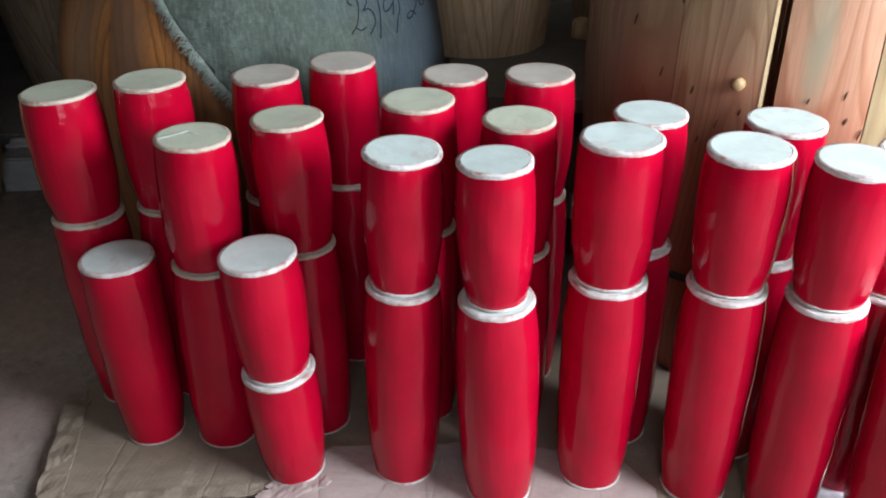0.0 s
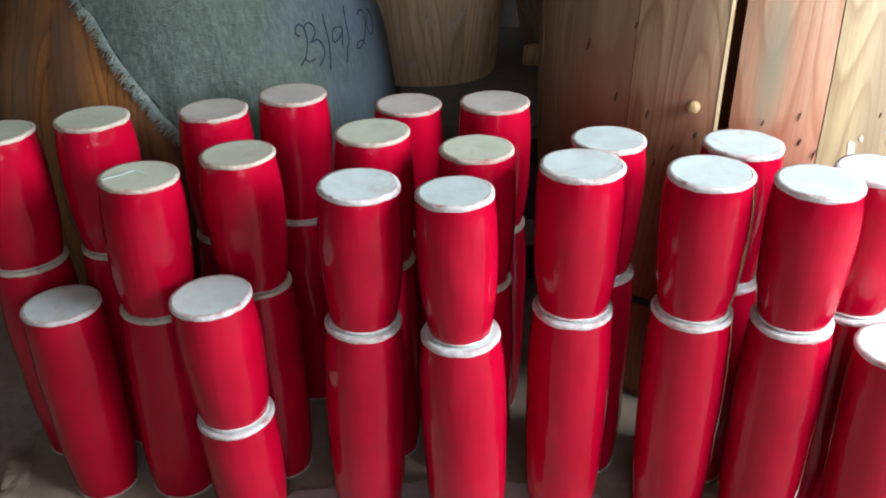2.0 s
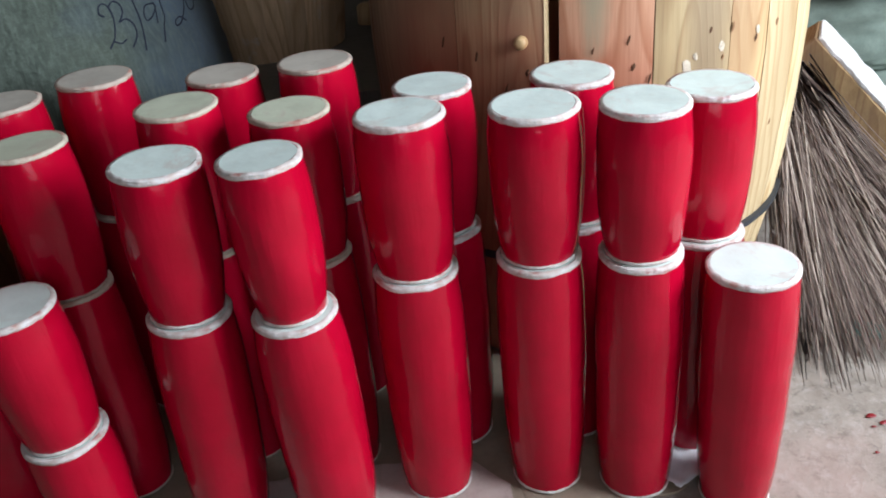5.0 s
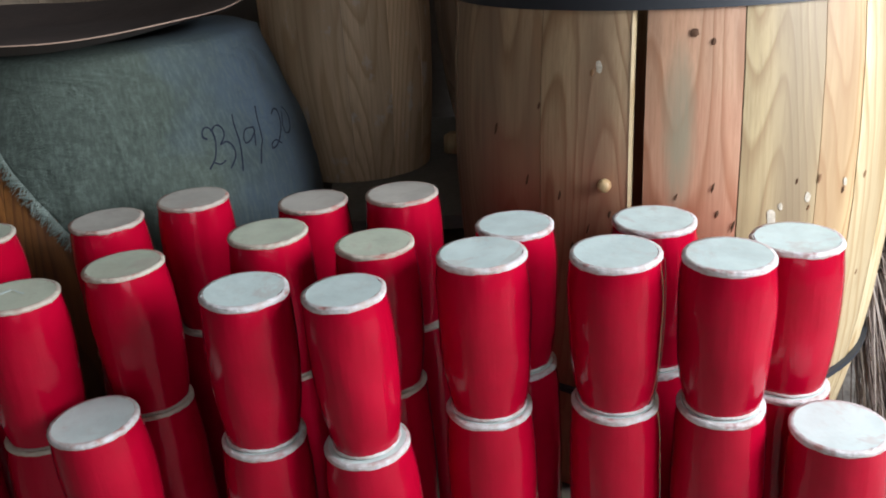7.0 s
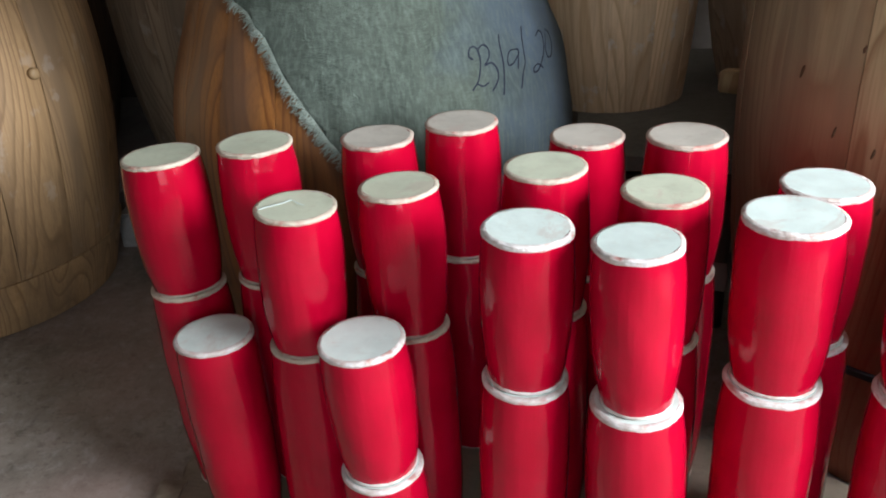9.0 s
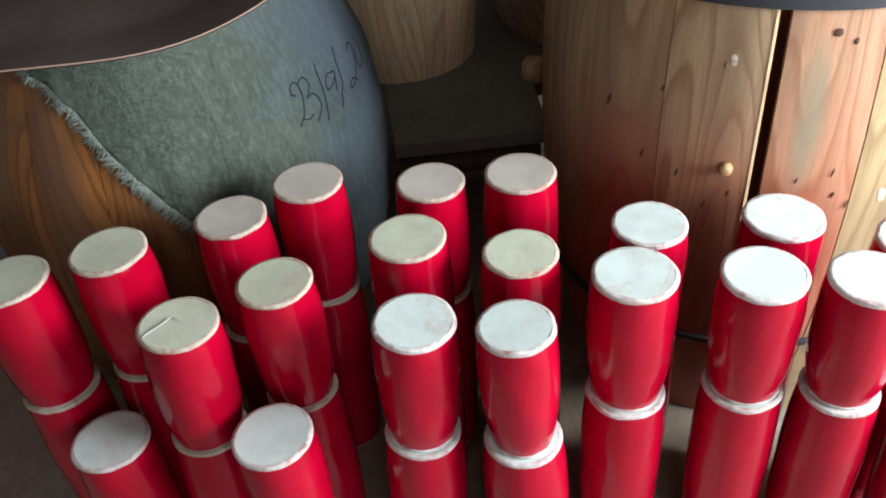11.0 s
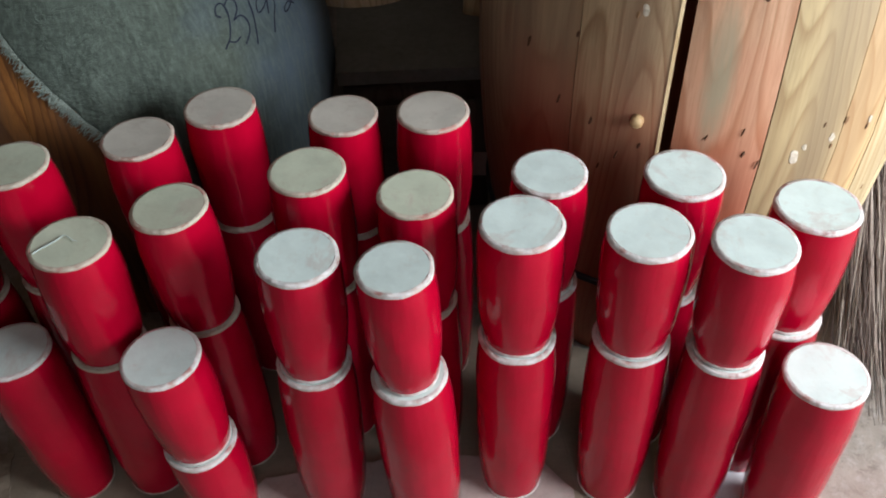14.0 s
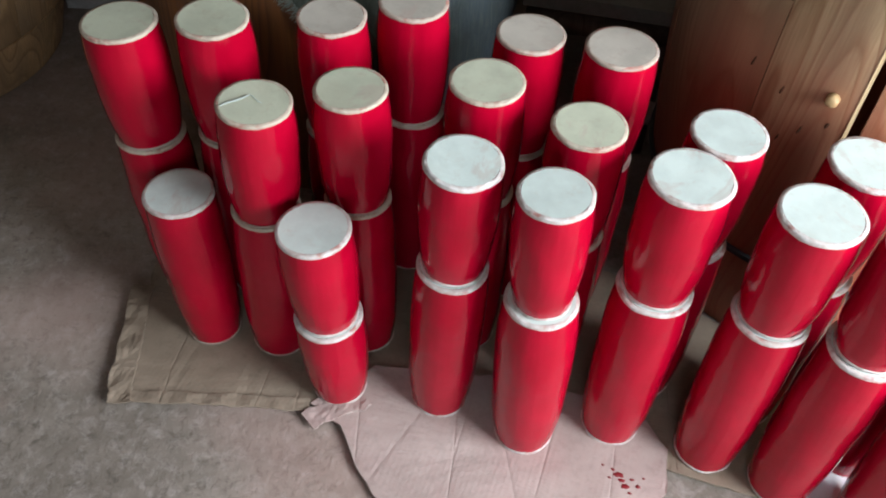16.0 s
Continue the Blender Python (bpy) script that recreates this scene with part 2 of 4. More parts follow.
def plain(name, colour, rough=0.6, metal=0.0):
    n = Nodes(name)
    c = n.mix(n.ramp(n.noise(25, 4), [(0.35, 0.0), (0.75, 0.6)]), colour, tuple(0.7 * k for k in colour))
    n.bump(n.noise(80, 3), 0.2, 0.002)
    return n.set(Base_Color=c, Roughness=rough, Metallic=metal)


RED = red_lacquer()
# greenish and beige tones: partly own tint, partly the back rows' dimmer light
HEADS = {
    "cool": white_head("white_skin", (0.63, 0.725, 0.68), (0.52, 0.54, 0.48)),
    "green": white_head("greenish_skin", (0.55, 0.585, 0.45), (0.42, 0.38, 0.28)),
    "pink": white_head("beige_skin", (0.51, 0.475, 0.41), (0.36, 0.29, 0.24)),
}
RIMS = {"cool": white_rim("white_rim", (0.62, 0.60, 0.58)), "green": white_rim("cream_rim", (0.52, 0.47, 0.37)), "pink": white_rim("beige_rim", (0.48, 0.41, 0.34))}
CONCRETE = concrete()
CARD = card("brown_card", (0.215, 0.168, 0.12), (0.30, 0.242, 0.18), (0.16, 0.122, 0.085))
CARD_PALE = card("pale_card", (0.36, 0.285, 0.255), (0.45, 0.37, 0.335), (0.38, 0.22, 0.21))
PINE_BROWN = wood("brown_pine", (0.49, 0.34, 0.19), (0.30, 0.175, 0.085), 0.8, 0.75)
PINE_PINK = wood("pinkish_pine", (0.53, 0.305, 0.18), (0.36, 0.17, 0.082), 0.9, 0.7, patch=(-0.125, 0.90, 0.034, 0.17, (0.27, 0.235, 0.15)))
PINE_YELLOW = wood("yellow_pine", (0.60, 0.43, 0.215), (0.38, 0.21, 0.08), 0.8, 0.0)
PINE_OLIVE = wood("olive_pine", (0.49, 0.37, 0.19), (0.34, 0.225, 0.105), 1.0, 0.0)
PINE_PALE = wood("pale_pine", (0.70, 0.57, 0.34), (0.50, 0.33, 0.145), 0.8, 0.0)
PINE_DULL = wood("dull_pine", (0.86, 0.63, 0.39), (0.62, 0.40, 0.215), 0.7, 0.0, 0.6, chalk=0.5)
PINE_GREY = wood("weathered_pine", (0.72, 0.57, 0.41), (0.47, 0.33, 0.21), 0.9, 0.0, 0.7, chalk=0.7)
# darker copies of the pine: the left barrels' dim light is put into the colour
SHADED_PINE = wood("shaded_brown_pine", (0.44, 0.275, 0.13), (0.24, 0.138, 0.058), 0.9, 0.0, 0.6, chalk=0.15)
SHADED_GREY = wood("shaded_grey_pine", (0.36, 0.27, 0.18), (0.22, 0.15, 0.09), 0.9, 0.0, 0.7, chalk=0.2)
VARNISH = wood("varnished_wood", (0.34, 0.135, 0.032), (0.16, 0.055, 0.014), 0.7, 0.0, 0.4, 0.5, 0.3)
BLACK = plain("black_iron", (0.02, 0.022, 0.026), 0.55)
RUBBER = plain("black_rubber", (0.03, 0.034, 0.04), 0.6)
HIDE = mottled("dark_hide", (0.045, 0.03, 0.025), (0.075, 0.052, 0.042), 4, 0.85, 40, 0.3, (0.10, 0.072, 0.06))
HIDE_EDGE = plain("hide_edge", (0.30, 0.20, 0.145), 0.8)
BURLAP = burlap()
INK = plain("blue_black_ink", (0.012, 0.018, 0.038), 0.85)
KNOT = plain("dark_knot", (0.10, 0.045, 0.02), 0.9)
KNOT_SOFT = plain("brown_knot", (0.24, 0.13, 0.06), 0.9)
FILLER = mottled("pale_filler", (0.60, 0.53, 0.42), (0.42, 0.36, 0.26), 60, 0.9, 120, 0.3)
TWIG = Nodes("twigs")
TWIG_ISLE = TWIG.tree.nodes.new("ShaderNodeNewGeometry").outputs["Random Per Island"]
TWIG = TWIG.set(Base_Color=TWIG.ramp(TWIG_ISLE, [(0.0, (0.07, 0.045, 0.035)), (0.6, (0.20, 0.14, 0.11)), (1.0, (0.44, 0.36, 0.29))]), Roughness=0.7)
TWIG_EACH = Nodes("twig")
TWIG_EACH = TWIG_EACH.set(Base_Color=TWIG_EACH.ramp(TWIG_EACH.info, [(0.0, (0.09, 0.06, 0.045)), (0.6, (0.24, 0.17, 0.13)), (1.0, (0.50, 0.42, 0.34))]), Roughness=0.7)
CRUST = mottled("cement_crust", (0.55, 0.54, 0.52), (0.70, 0.69, 0.67), 14, 0.9, 60, 0.8, None, 0.008)
ROUGH_WOOD = wood("rough_timber", (0.45, 0.30, 0.14), (0.28, 0.16, 0.07), 1.0, 0.0, 0.85)
TARP = mottled("green_tarpaulin", (0.13, 0.17, 0.14), (0.20, 0.25, 0.21), 5, 0.9, 50, 0.3, (0.09, 0.11, 0.10))
BRIGHT_HEAP = mottled("bright_heap_white", (0.72, 0.72, 0.74), (0.80, 0.80, 0.80), 6, 0.7, 60, 0.3)
# wall colour kept dark to cut bounced light
PLASTER = mottled("dark_plaster", (0.12, 0.10, 0.085), (0.17, 0.15, 0.125), 1.5, 0.9, 30, 0.4, (0.08, 0.07, 0.06))
TIMBER_DARK = wood("dark_timber", (0.14, 0.10, 0.075), (0.08, 0.055, 0.04), 0.9, 0.0, 0.8)
STONE = mottled("grey_slab", (0.16, 0.16, 0.14), (0.22, 0.22, 0.20), 4, 0.85, 50, 0.4)
STEP = mottled("grey_concrete", (0.26, 0.25, 0.24), (0.38, 0.37, 0.355), 6, 0.85, 60, 0.4)
DRIED = plain("dried_red_paint", (0.20, 0.012, 0.016), 0.45)
FILM = plain("white_film", (0.80, 0.80, 0.82), 0.35)
TEAL = plain("teal_plastic", (0.03, 0.22, 0.20), 0.5)


# ---- mesh helpers ----
def mesh_ob(name, verts, faces, mats, parent=None, label="", smooth=True, index=None):
    me = bpy.data.meshes.new(name)
    me.from_pydata([tuple(v) for v in verts], [], faces)
    for m in mats if isinstance(mats, (list, tuple)) else [mats]:
        me.materials.append(m)
    if index:
        for p, i in zip(me.polygons, index):
            p.material_index = i
    me.update()
    if smooth:
        me.shade_smooth()
    ob = new(name, me)
    if parent:
        ob.parent = parent
    if label:
        ob["label"] = label
    return ob


def part(name, bm, material, parent=None, label="", smooth=True):
    me = bpy.data.meshes.new(name)
    bm.to_mesh(me)
    bm.free()
    me.materials.append(material)
    if smooth:
        me.shade_smooth()
    ob = new(name, me)
    if parent:
        ob.parent = parent
    if label:
        ob["label"] = label
    return ob


def empty(name, m, label, category, group="", kind=""):
    ob = new(name)
    ob.empty_display_size = 0.05
    ob.matrix_world = m
    return tagged(ob, label, category, group, kind)


def sharp(ob, degrees=35):
    """Smooth shading that keeps the hard edges."""
    ob.data.set_sharp_from_angle(angle=radians(degrees))
    return ob


def lathe(profile, segs=48, wobble=0.0, seed=0, caps=(False, False)):
    """Verts and faces of a turned form; profile of (radius, z) upwards."""
    rnd = random.Random(seed)
    ph = [(rnd.uniform(0, 6.28), rnd.choice((2, 3, 5, 7)), rnd.uniform(0.3, 1)) for _ in range(4)]
    verts, faces = [], []
    for r, z in profile:
        for k in range(segs):
            a = 2 * math.pi * k / segs
            q = r + wobble * sum(w * math.sin(n * a + p + z * 40) for p, n, w in ph)
            verts.append((q * math.cos(a), q * math.sin(a), z))
    for j in range(len(profile) - 1):
        for k in range(segs):
            b = (k + 1) % segs
            faces.append((j * segs + k, j * segs + b, (j + 1) * segs + b, (j + 1) * segs + k))
    if caps[0]:
        faces.append(tuple(range(segs - 1, -1, -1)))
    if caps[1]:
        n = (len(profile) - 1) * segs
        faces.append(tuple(range(n, n + segs)))
    return verts, faces


def box_bm(size, bevel=0.004, segs=2, m=None):
    bm = bmesh.new()
    bmesh.ops.create_cube(bm, size=1.0)
    bmesh.ops.scale(bm, vec=size, verts=bm.verts)
    if bevel:
        bmesh.ops.bevel(bm, geom=bm.edges[:], offset=bevel, segments=segs, affect="EDGES")
    if m:
        bmesh.ops.transform(bm, matrix=m, verts=bm.verts)
    return bm


def roughen(bm, amount, scale, seed=0):
    for v in bm.verts:
        v.co += noise.noise_vector(v.co * scale + Vector((seed, 3.1 * seed, 0))) * amount


# ---- setting ----
def slab(name, x0, x1, y0, y1, z0, z1, material, label, category):
    ob = part(name, box_bm((x1 - x0, y1 - y0, z1 - z0), 0, 0, pose((x0 + x1) / 2, (y0 + y1) / 2, (z0 + z1) / 2)), material, smooth=False)
    return tagged(ob, label, category, kind="structure")


bm = bmesh.new()
bmesh.ops.create_grid(bm, x_segments=120, y_segments=120, size=20)
for v in bm.verts:
    v.co.z = 0.004 * noise.noise(v.co * 1.3) - 0.004
tagged(part("floor", bm, CONCRETE), "worn grey-brown concrete workshop floor with dust and stains", "floor", kind="structure")
# walls and ceiling out of view are added to block and shape the light
slab("wall_west", -3.5, -3.3, -1.0, 4.2, 0, 3.2, PLASTER, "unseen dark plaster side wall, added to limit stray light", "wall")
slab("wall_north", -3.5, 3.05, 4.2, 4.4, 0, 3.2, PLASTER, "plaster back wall, darkened to limit bounced light", "wall")
slab("wall_south_1", -3.5, -0.3, -1.2, -1.0, 0, 3.2, PLASTER, "unseen plaster wall added beside the doorway to block light", "wall")
slab("wall_south_2", 1.0, 3.05, -1.2, -1.0, 0, 3.2, PLASTER, "unseen plaster wall added beside the doorway to block light", "wall")
slab("wall_south_3", -0.3, 1.0, -1.2, -1.0, 2.3, 3.2, PLASTER, "unseen plaster lintel added above the doorway to block light", "wall")
slab("wall_east_1", 2.85, 3.05, -1.0, -0.9, 0, 3.2, PLASTER, "unseen plaster wall added beside the wide side opening to block light", "wall")
slab("wall_east_2", 2.85, 3.05, 1.6, 4.2, 0, 3.2, PLASTER, "unseen plaster wall added beside the wide side opening to block light", "wall")
slab("wall_east_3", 2.85, 3.05, -0.9, 1.6, 2.9, 3.2, PLASTER, "unseen plaster lintel added above the side opening to block light", "wall")
slab("ceiling", -3.5, 3.05, -1.2, 4.4, 3.2, 3.3, TIMBER_DARK, "unseen dark boarded ceiling added to block light", "ceiling")


# ---- drums ----
def drum_parts(thing, h, r_top, r_bot, belly, tone, tone_low, seed):
    """Barrel-shaped drum: lacquered shell and two stretched heads with folded rims."""
    rnd = random.Random(seed)
    n = 26
    power = 3.2 if h > 0.35 else 2.6
    prof = []
    for k in range(n + 1):
        u = k / n
        base = r_bot + (r_top - r_bot) * u
        prof.append((base - 0.0012 + belly * (1 - abs(2 * u - 1) ** power), 0.003 + (h - 0.006) * u))
    v, f = lathe(prof, 48, 0.0004, seed)
    mesh_ob("shell", v, f, RED, thing, "glossy red lacquered wooden shell")

    def head(name, r, z, up, which):
        cap = (0.0102 if up else 0.0062) if which == "cool" else (0.0085 if up else 0.0035)
        s = 1 if up else -1
        rim = [(r - 0.0006, z - s * cap), (r + 0.0012, z - s * cap * 0.8), (r + 0.0012, z - s * cap * 0.3), (r - 0.0003, z - s * 0.0004), (r - 0.006, z)]
        mid = [(r * q, z - s * 0.0012 * (1 - q)) for q in (0.82, 0.6, 0.35, 0.1)]
        v, f = lathe(rim, 56, 0.0005, seed + 5)
        n0 = len(v)
        # ragged cut edge of the fold
        v = [(x, y, q - s * cap * (0.05 + 0.22 * noise.noise(Vector((x * 70, y * 70, seed))) + rnd.uniform(-0.06, 0.06))) if i < 56 else (x, y, q) for i, (x, y, q) in enumerate(v)]
        v2, f2 = lathe([rim[-1]] + mid, 56, 0.0, seed, (False, True))
        if not up:
            f, f2 = [t[::-1] for t in f], [t[::-1] for t in f2]
        skin = mesh_ob(name, v2, f2, HEADS[which], thing, "stretched off-white drum skin")
        mesh_ob("rim", v, f, RIMS[which], skin, "ragged whitewashed folded rim with red smears")

    head("drumhead", r_top, h, True, tone)
    head("drumhead", r_bot, 0.0, False, tone_low)


def drum(base, top, r_top, r_bot, belly, tone, tone_low, label, group, seed):
    axis = Vector(top) - Vector(base)
    m = Matrix.Translation(base) @ axis.to_track_quat("Z", "Y").to_matrix().to_4x4() @ pose(0, 0, 0, 0, 0, (seed * 67) % 360)
    thing = empty("drum", m, label, "drum", group)
    drum_parts(thing, axis.length - 0.0015, r_top, r_bot, belly, tone, tone_low, seed)


CARD_TOP = 0.0125
# foot x, foot y, top x, top y, top z, joint z, head radius, tone of the head
STACKS = [
    (-0.037, 1.400, -0.024, 1.392, 0.747, 0.470, 0.070, "cool"),
    (0.166, 1.340, 0.137, 1.335, 0.756, 0.476, 0.0645, "cool"),
    (0.362, 1.398, 0.357, 1.401, 0.774, 0.487, 0.0725, "cool"),
    (0.575, 1.366, 0.562, 1.350, 0.778, 0.506, 0.0705, "cool"),
    (0.735, 1.312, 0.724, 1.302, 0.779, 0.512, 0.069, "cool"),
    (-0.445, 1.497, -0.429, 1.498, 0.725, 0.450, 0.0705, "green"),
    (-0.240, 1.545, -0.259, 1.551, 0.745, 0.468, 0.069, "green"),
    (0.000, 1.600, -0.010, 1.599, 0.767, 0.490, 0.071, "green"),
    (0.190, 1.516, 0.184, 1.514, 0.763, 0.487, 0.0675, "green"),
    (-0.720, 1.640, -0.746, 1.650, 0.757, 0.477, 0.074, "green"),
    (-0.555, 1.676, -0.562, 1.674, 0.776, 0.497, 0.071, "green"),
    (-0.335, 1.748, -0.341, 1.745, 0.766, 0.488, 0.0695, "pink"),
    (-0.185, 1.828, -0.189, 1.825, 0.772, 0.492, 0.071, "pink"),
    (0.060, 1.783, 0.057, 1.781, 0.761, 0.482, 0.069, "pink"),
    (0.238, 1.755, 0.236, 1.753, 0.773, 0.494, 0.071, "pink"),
    (0.434, 1.540, 0.430, 1.538, 0.768, 0.490, 0.068, "cool"),
    (0.672, 1.505, 0.669, 1.503, 0.769, 0.492, 0.071, "cool"),
    (0.884, 1.408, 0.879, 1.407, 0.753, 0.478, 0.073, "cool"),
    (-0.270, 1.384, -0.297, 1.372, 0.545, 0.274, 0.072, "cool"),
]
for k, (fx, fy, tx, ty, tz, jz, r, tone) in enumerate(STACKS):
    tz, jz = tz + 0.005, jz + 0.011
    z0 = CARD_TOP
    u = (jz - z0) / (tz - z0)
    jx, jy = fx + (tx - fx) * u, fy + (ty - fy) * u
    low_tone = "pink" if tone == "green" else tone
    short = tz < 0.6
    wide = 0.006 if k == 1 else 0.0005
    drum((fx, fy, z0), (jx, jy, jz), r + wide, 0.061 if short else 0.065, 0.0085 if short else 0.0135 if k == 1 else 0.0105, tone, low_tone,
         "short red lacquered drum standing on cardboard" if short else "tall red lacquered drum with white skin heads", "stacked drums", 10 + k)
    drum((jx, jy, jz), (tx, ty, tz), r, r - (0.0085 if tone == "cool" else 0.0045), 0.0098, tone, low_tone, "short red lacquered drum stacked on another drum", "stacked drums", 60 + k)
drum((-0.612, 1.497, CARD_TOP), (-0.624, 1.499, 0.463), 0.0735, 0.063, 0.0095, "cool", "pink", "tall red lacquered drum standing alone on cardboard", "stacked drums", 120)
drum((0.905, 1.240, 0.003), (0.892, 1.235, 0.506), 0.0735, 0.063, 0.0095, "cool", "cool", "tall red lacquered drum standing alone on the floor", "stacked drums", 121)


# ---- barrels ----
def radius_at(profile, z):
    """Smooth radius of a barrel profile of (z, radius) at height z."""
    return float(np.interp(z, [p[0] for p in profile], [p[1] for p in profile]))


def bulge(height, r_end, r_mid, n=16, z0=0.0):
    """Profile of a barrel: bowed staves."""
    return [(z0 + height * k / n, r_end + (r_mid - r_end) * (1 - abs(2 * k / n - 1) ** 2.0)) for k in range(n + 1)]


def barrel(name, label, cx, cy, profile, staves, start, gap, thick, materials, seed, group="", first=()):
    """Barrel of bowed staves, each a part; gap: degrees left open before the first stave."""
    rnd = random.Random(seed)
    thing = empty(name, pose(cx, cy, profile[0][0]), label, "drum barrel", group)
    rest = (360 - gap - sum(first)) / (staves - len(first))
    cuts = [start]
    for s in range(staves):
        cuts.append(cuts[-1] + (first[s] if s < len(first) else rest))
    z0 = profile[0][0]
    for s in range(staves):
        a0, a1 = cuts[s] + 0.12, cuts[s + 1] - 0.12
        lift = rnd.uniform(-0.0015, 0.0015)
        cols = 7
        verts = []
        for z, r in profile:
            for side in (0, 1):
                for c in range(cols):
                    u = c / (cols - 1)
                    a = radians(a0 + (a1 - a0) * u)
                    edge = 0.0022 if c in (0, cols - 1) else 0.0
                    q = (r + lift - edge) if side == 0 else (r - thick)
                    verts.append((q * math.cos(a), q * math.sin(a), z - z0))
        faces, row = [], 2 * cols
        for j in range(len(profile) - 1):
            b = j * row
            for c in range(cols - 1):
                faces.append((b + c, b + c + 1, b + row + c + 1, b + row + c))
                faces.append((b + cols + c + 1, b + cols + c, b + row + cols + c, b + row + cols + c + 1))
            faces.append((b, b + row, b + row + cols, b + cols))
            faces.append((b + cols - 1, b + 2 * cols - 1, b + row + 2 * cols - 1, b + row + cols - 1))
        t = (len(profile) - 1) * row
        for c in range(cols - 1):
            faces.append((c, c + cols, c + cols + 1, c + 1))
            faces.append((t + c, t + c + 1, t + c + cols + 1, t + c + cols))
        ob = mesh_ob("stave", verts, faces, materials[s % len(materials)], thing)
        sharp(ob, 30)
    return thing


def hoop(thing, profile, z, height, out, material, name, label, tilt=0.0, segs=72):
    z0 = profile[0][0]
    v, f = [], []
    for k in range(segs):
        a = 2 * math.pi * k / segs
        dz = tilt * math.cos(a)
        for r, q in ((0.001, 0), (out, 0), (out, height), (0.001, height)):
            zz = z + q + dz
            rr = radius_at(profile, zz) + r
            v.append((rr * math.cos(a), rr * math.sin(a), zz - z0))
        b = ((k + 1) % segs) * 4
        for c in range(4):
            f.append((k * 4 + c, b + c, b + (c + 1) % 4, k * 4 + (c + 1) % 4))
    return sharp(mesh_ob(name, v, f, material, thing, label), 40)


def peg(thing, place, out, r, length, material=None):
    """Turned wooden peg that sticks out of a stave."""
    v, f = lathe([(r * 0.8, -0.01), (r * 0.8, 0.0), (r, 0.002), (r, length * 0.7), (r * 0.75, length * 0.93), (r * 0.3, length)], 16, 0, 1, (False, True))
    m = Matrix.Translation(place) @ Vector(out).to_track_quat("Z", "Y").to_matrix().to_4x4()
    return mesh_ob("peg", [m @ Vector(p) for p in v], f, material or PINE_YELLOW, thing, "turned pale wooden peg")


def knot(thing, profile, a, z, w, h, material, name="knot", tilt=0.0):
    """Knot or patch set nearly flush in a stave, following the barrel's curve."""
    z0 = profile[0][0]
    verts = [(0.0, 0.0, 1.0)]
    rnd = random.Random(int(a * 13 + z * 100))
    for q, out in ((0.45, 0.9), (1.0, -0.6)):
        for k in range(12):
            t = 2 * math.pi * k / 12
            j = q * rnd.uniform(0.8, 1.15)
            verts.append((j * math.cos(t), j * math.sin(t), out))
    faces = [(0, 1 + k, 1 + (k + 1) % 12) for k in range(12)]
    faces += [(1 + k, 13 + k, 13 + (k + 1) % 12, 1 + (k + 1) % 12) for k in range(12)]
    out = []
    for x, y, d in verts:
        x, y = x * w * math.cos(tilt) - y * h * math.sin(tilt), x * w * math.sin(tilt) + y * h * math.cos(tilt)
        r = radius_at(profile, z + y) + 0.0014 + (0.0009 if name == "knot" else 0.0004) * d
        t = radians(a) + x / r
        out.append((r * math.cos(t), r * math.sin(t), z + y - z0))
    return mesh_ob(name, out, faces, material, thing)


NEW = [(0.0, 0.395), (0.08, 0.412), (0.16, 0.433), (0.3, 0.460), (0.44, 0.478), (0.58, 0.488), (0.72, 0.493), (0.86, 0.491), (1.0, 0.484), (1.14, 0.470), (1.28, 0.450), (1.45, 0.415)]
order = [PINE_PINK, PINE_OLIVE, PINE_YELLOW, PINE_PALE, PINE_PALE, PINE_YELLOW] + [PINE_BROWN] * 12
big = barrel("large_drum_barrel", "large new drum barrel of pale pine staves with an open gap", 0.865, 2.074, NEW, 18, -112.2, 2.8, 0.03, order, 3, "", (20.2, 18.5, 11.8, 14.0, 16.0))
hoop(big, NEW, 1.108, 0.075, 0.006, BLACK, "iron_band", "wide black iron band")
hoop(big, NEW, 0.315, 0.014, 0.012, RUBBER, "tie_hoop", "thin black rubber hoop", 0.012)
# bevelled cut edge of the stave beside the gap, paled for the light it catches
verts, faces = [], []
for z, rr in NEW:
    for deg, out in ((-115.2, 0.0006), (-114.75, -0.0015), (-114.45, -0.012), (-115.2, -0.014)):
        verts.append(((rr + out) * math.cos(radians(deg)), (rr + out) * math.sin(radians(deg)), z))
for j in range(len(NEW) - 1):
    for c in range(4):
        d = (c + 1) % 4
        faces.append((j * 4 + c, j * 4 + d, j * 4 + 4 + d, j * 4 + 4 + c))
faces += [(3, 2, 1, 0), tuple(4 * (len(NEW) - 1) + c for c in range(4))]
sharp(mesh_ob("cut_edge", verts, faces, PINE_PALE, big, "bevelled cut edge beside the gap, paled for the light it catches"), 30)
a = radians(-120.1)
rk = radius_at(NEW, 0.793)
peg(big, (rk * math.cos(a), rk * math.sin(a), 0.793), (math.cos(a), math.sin(a), 0), 0.0125, 0.02)
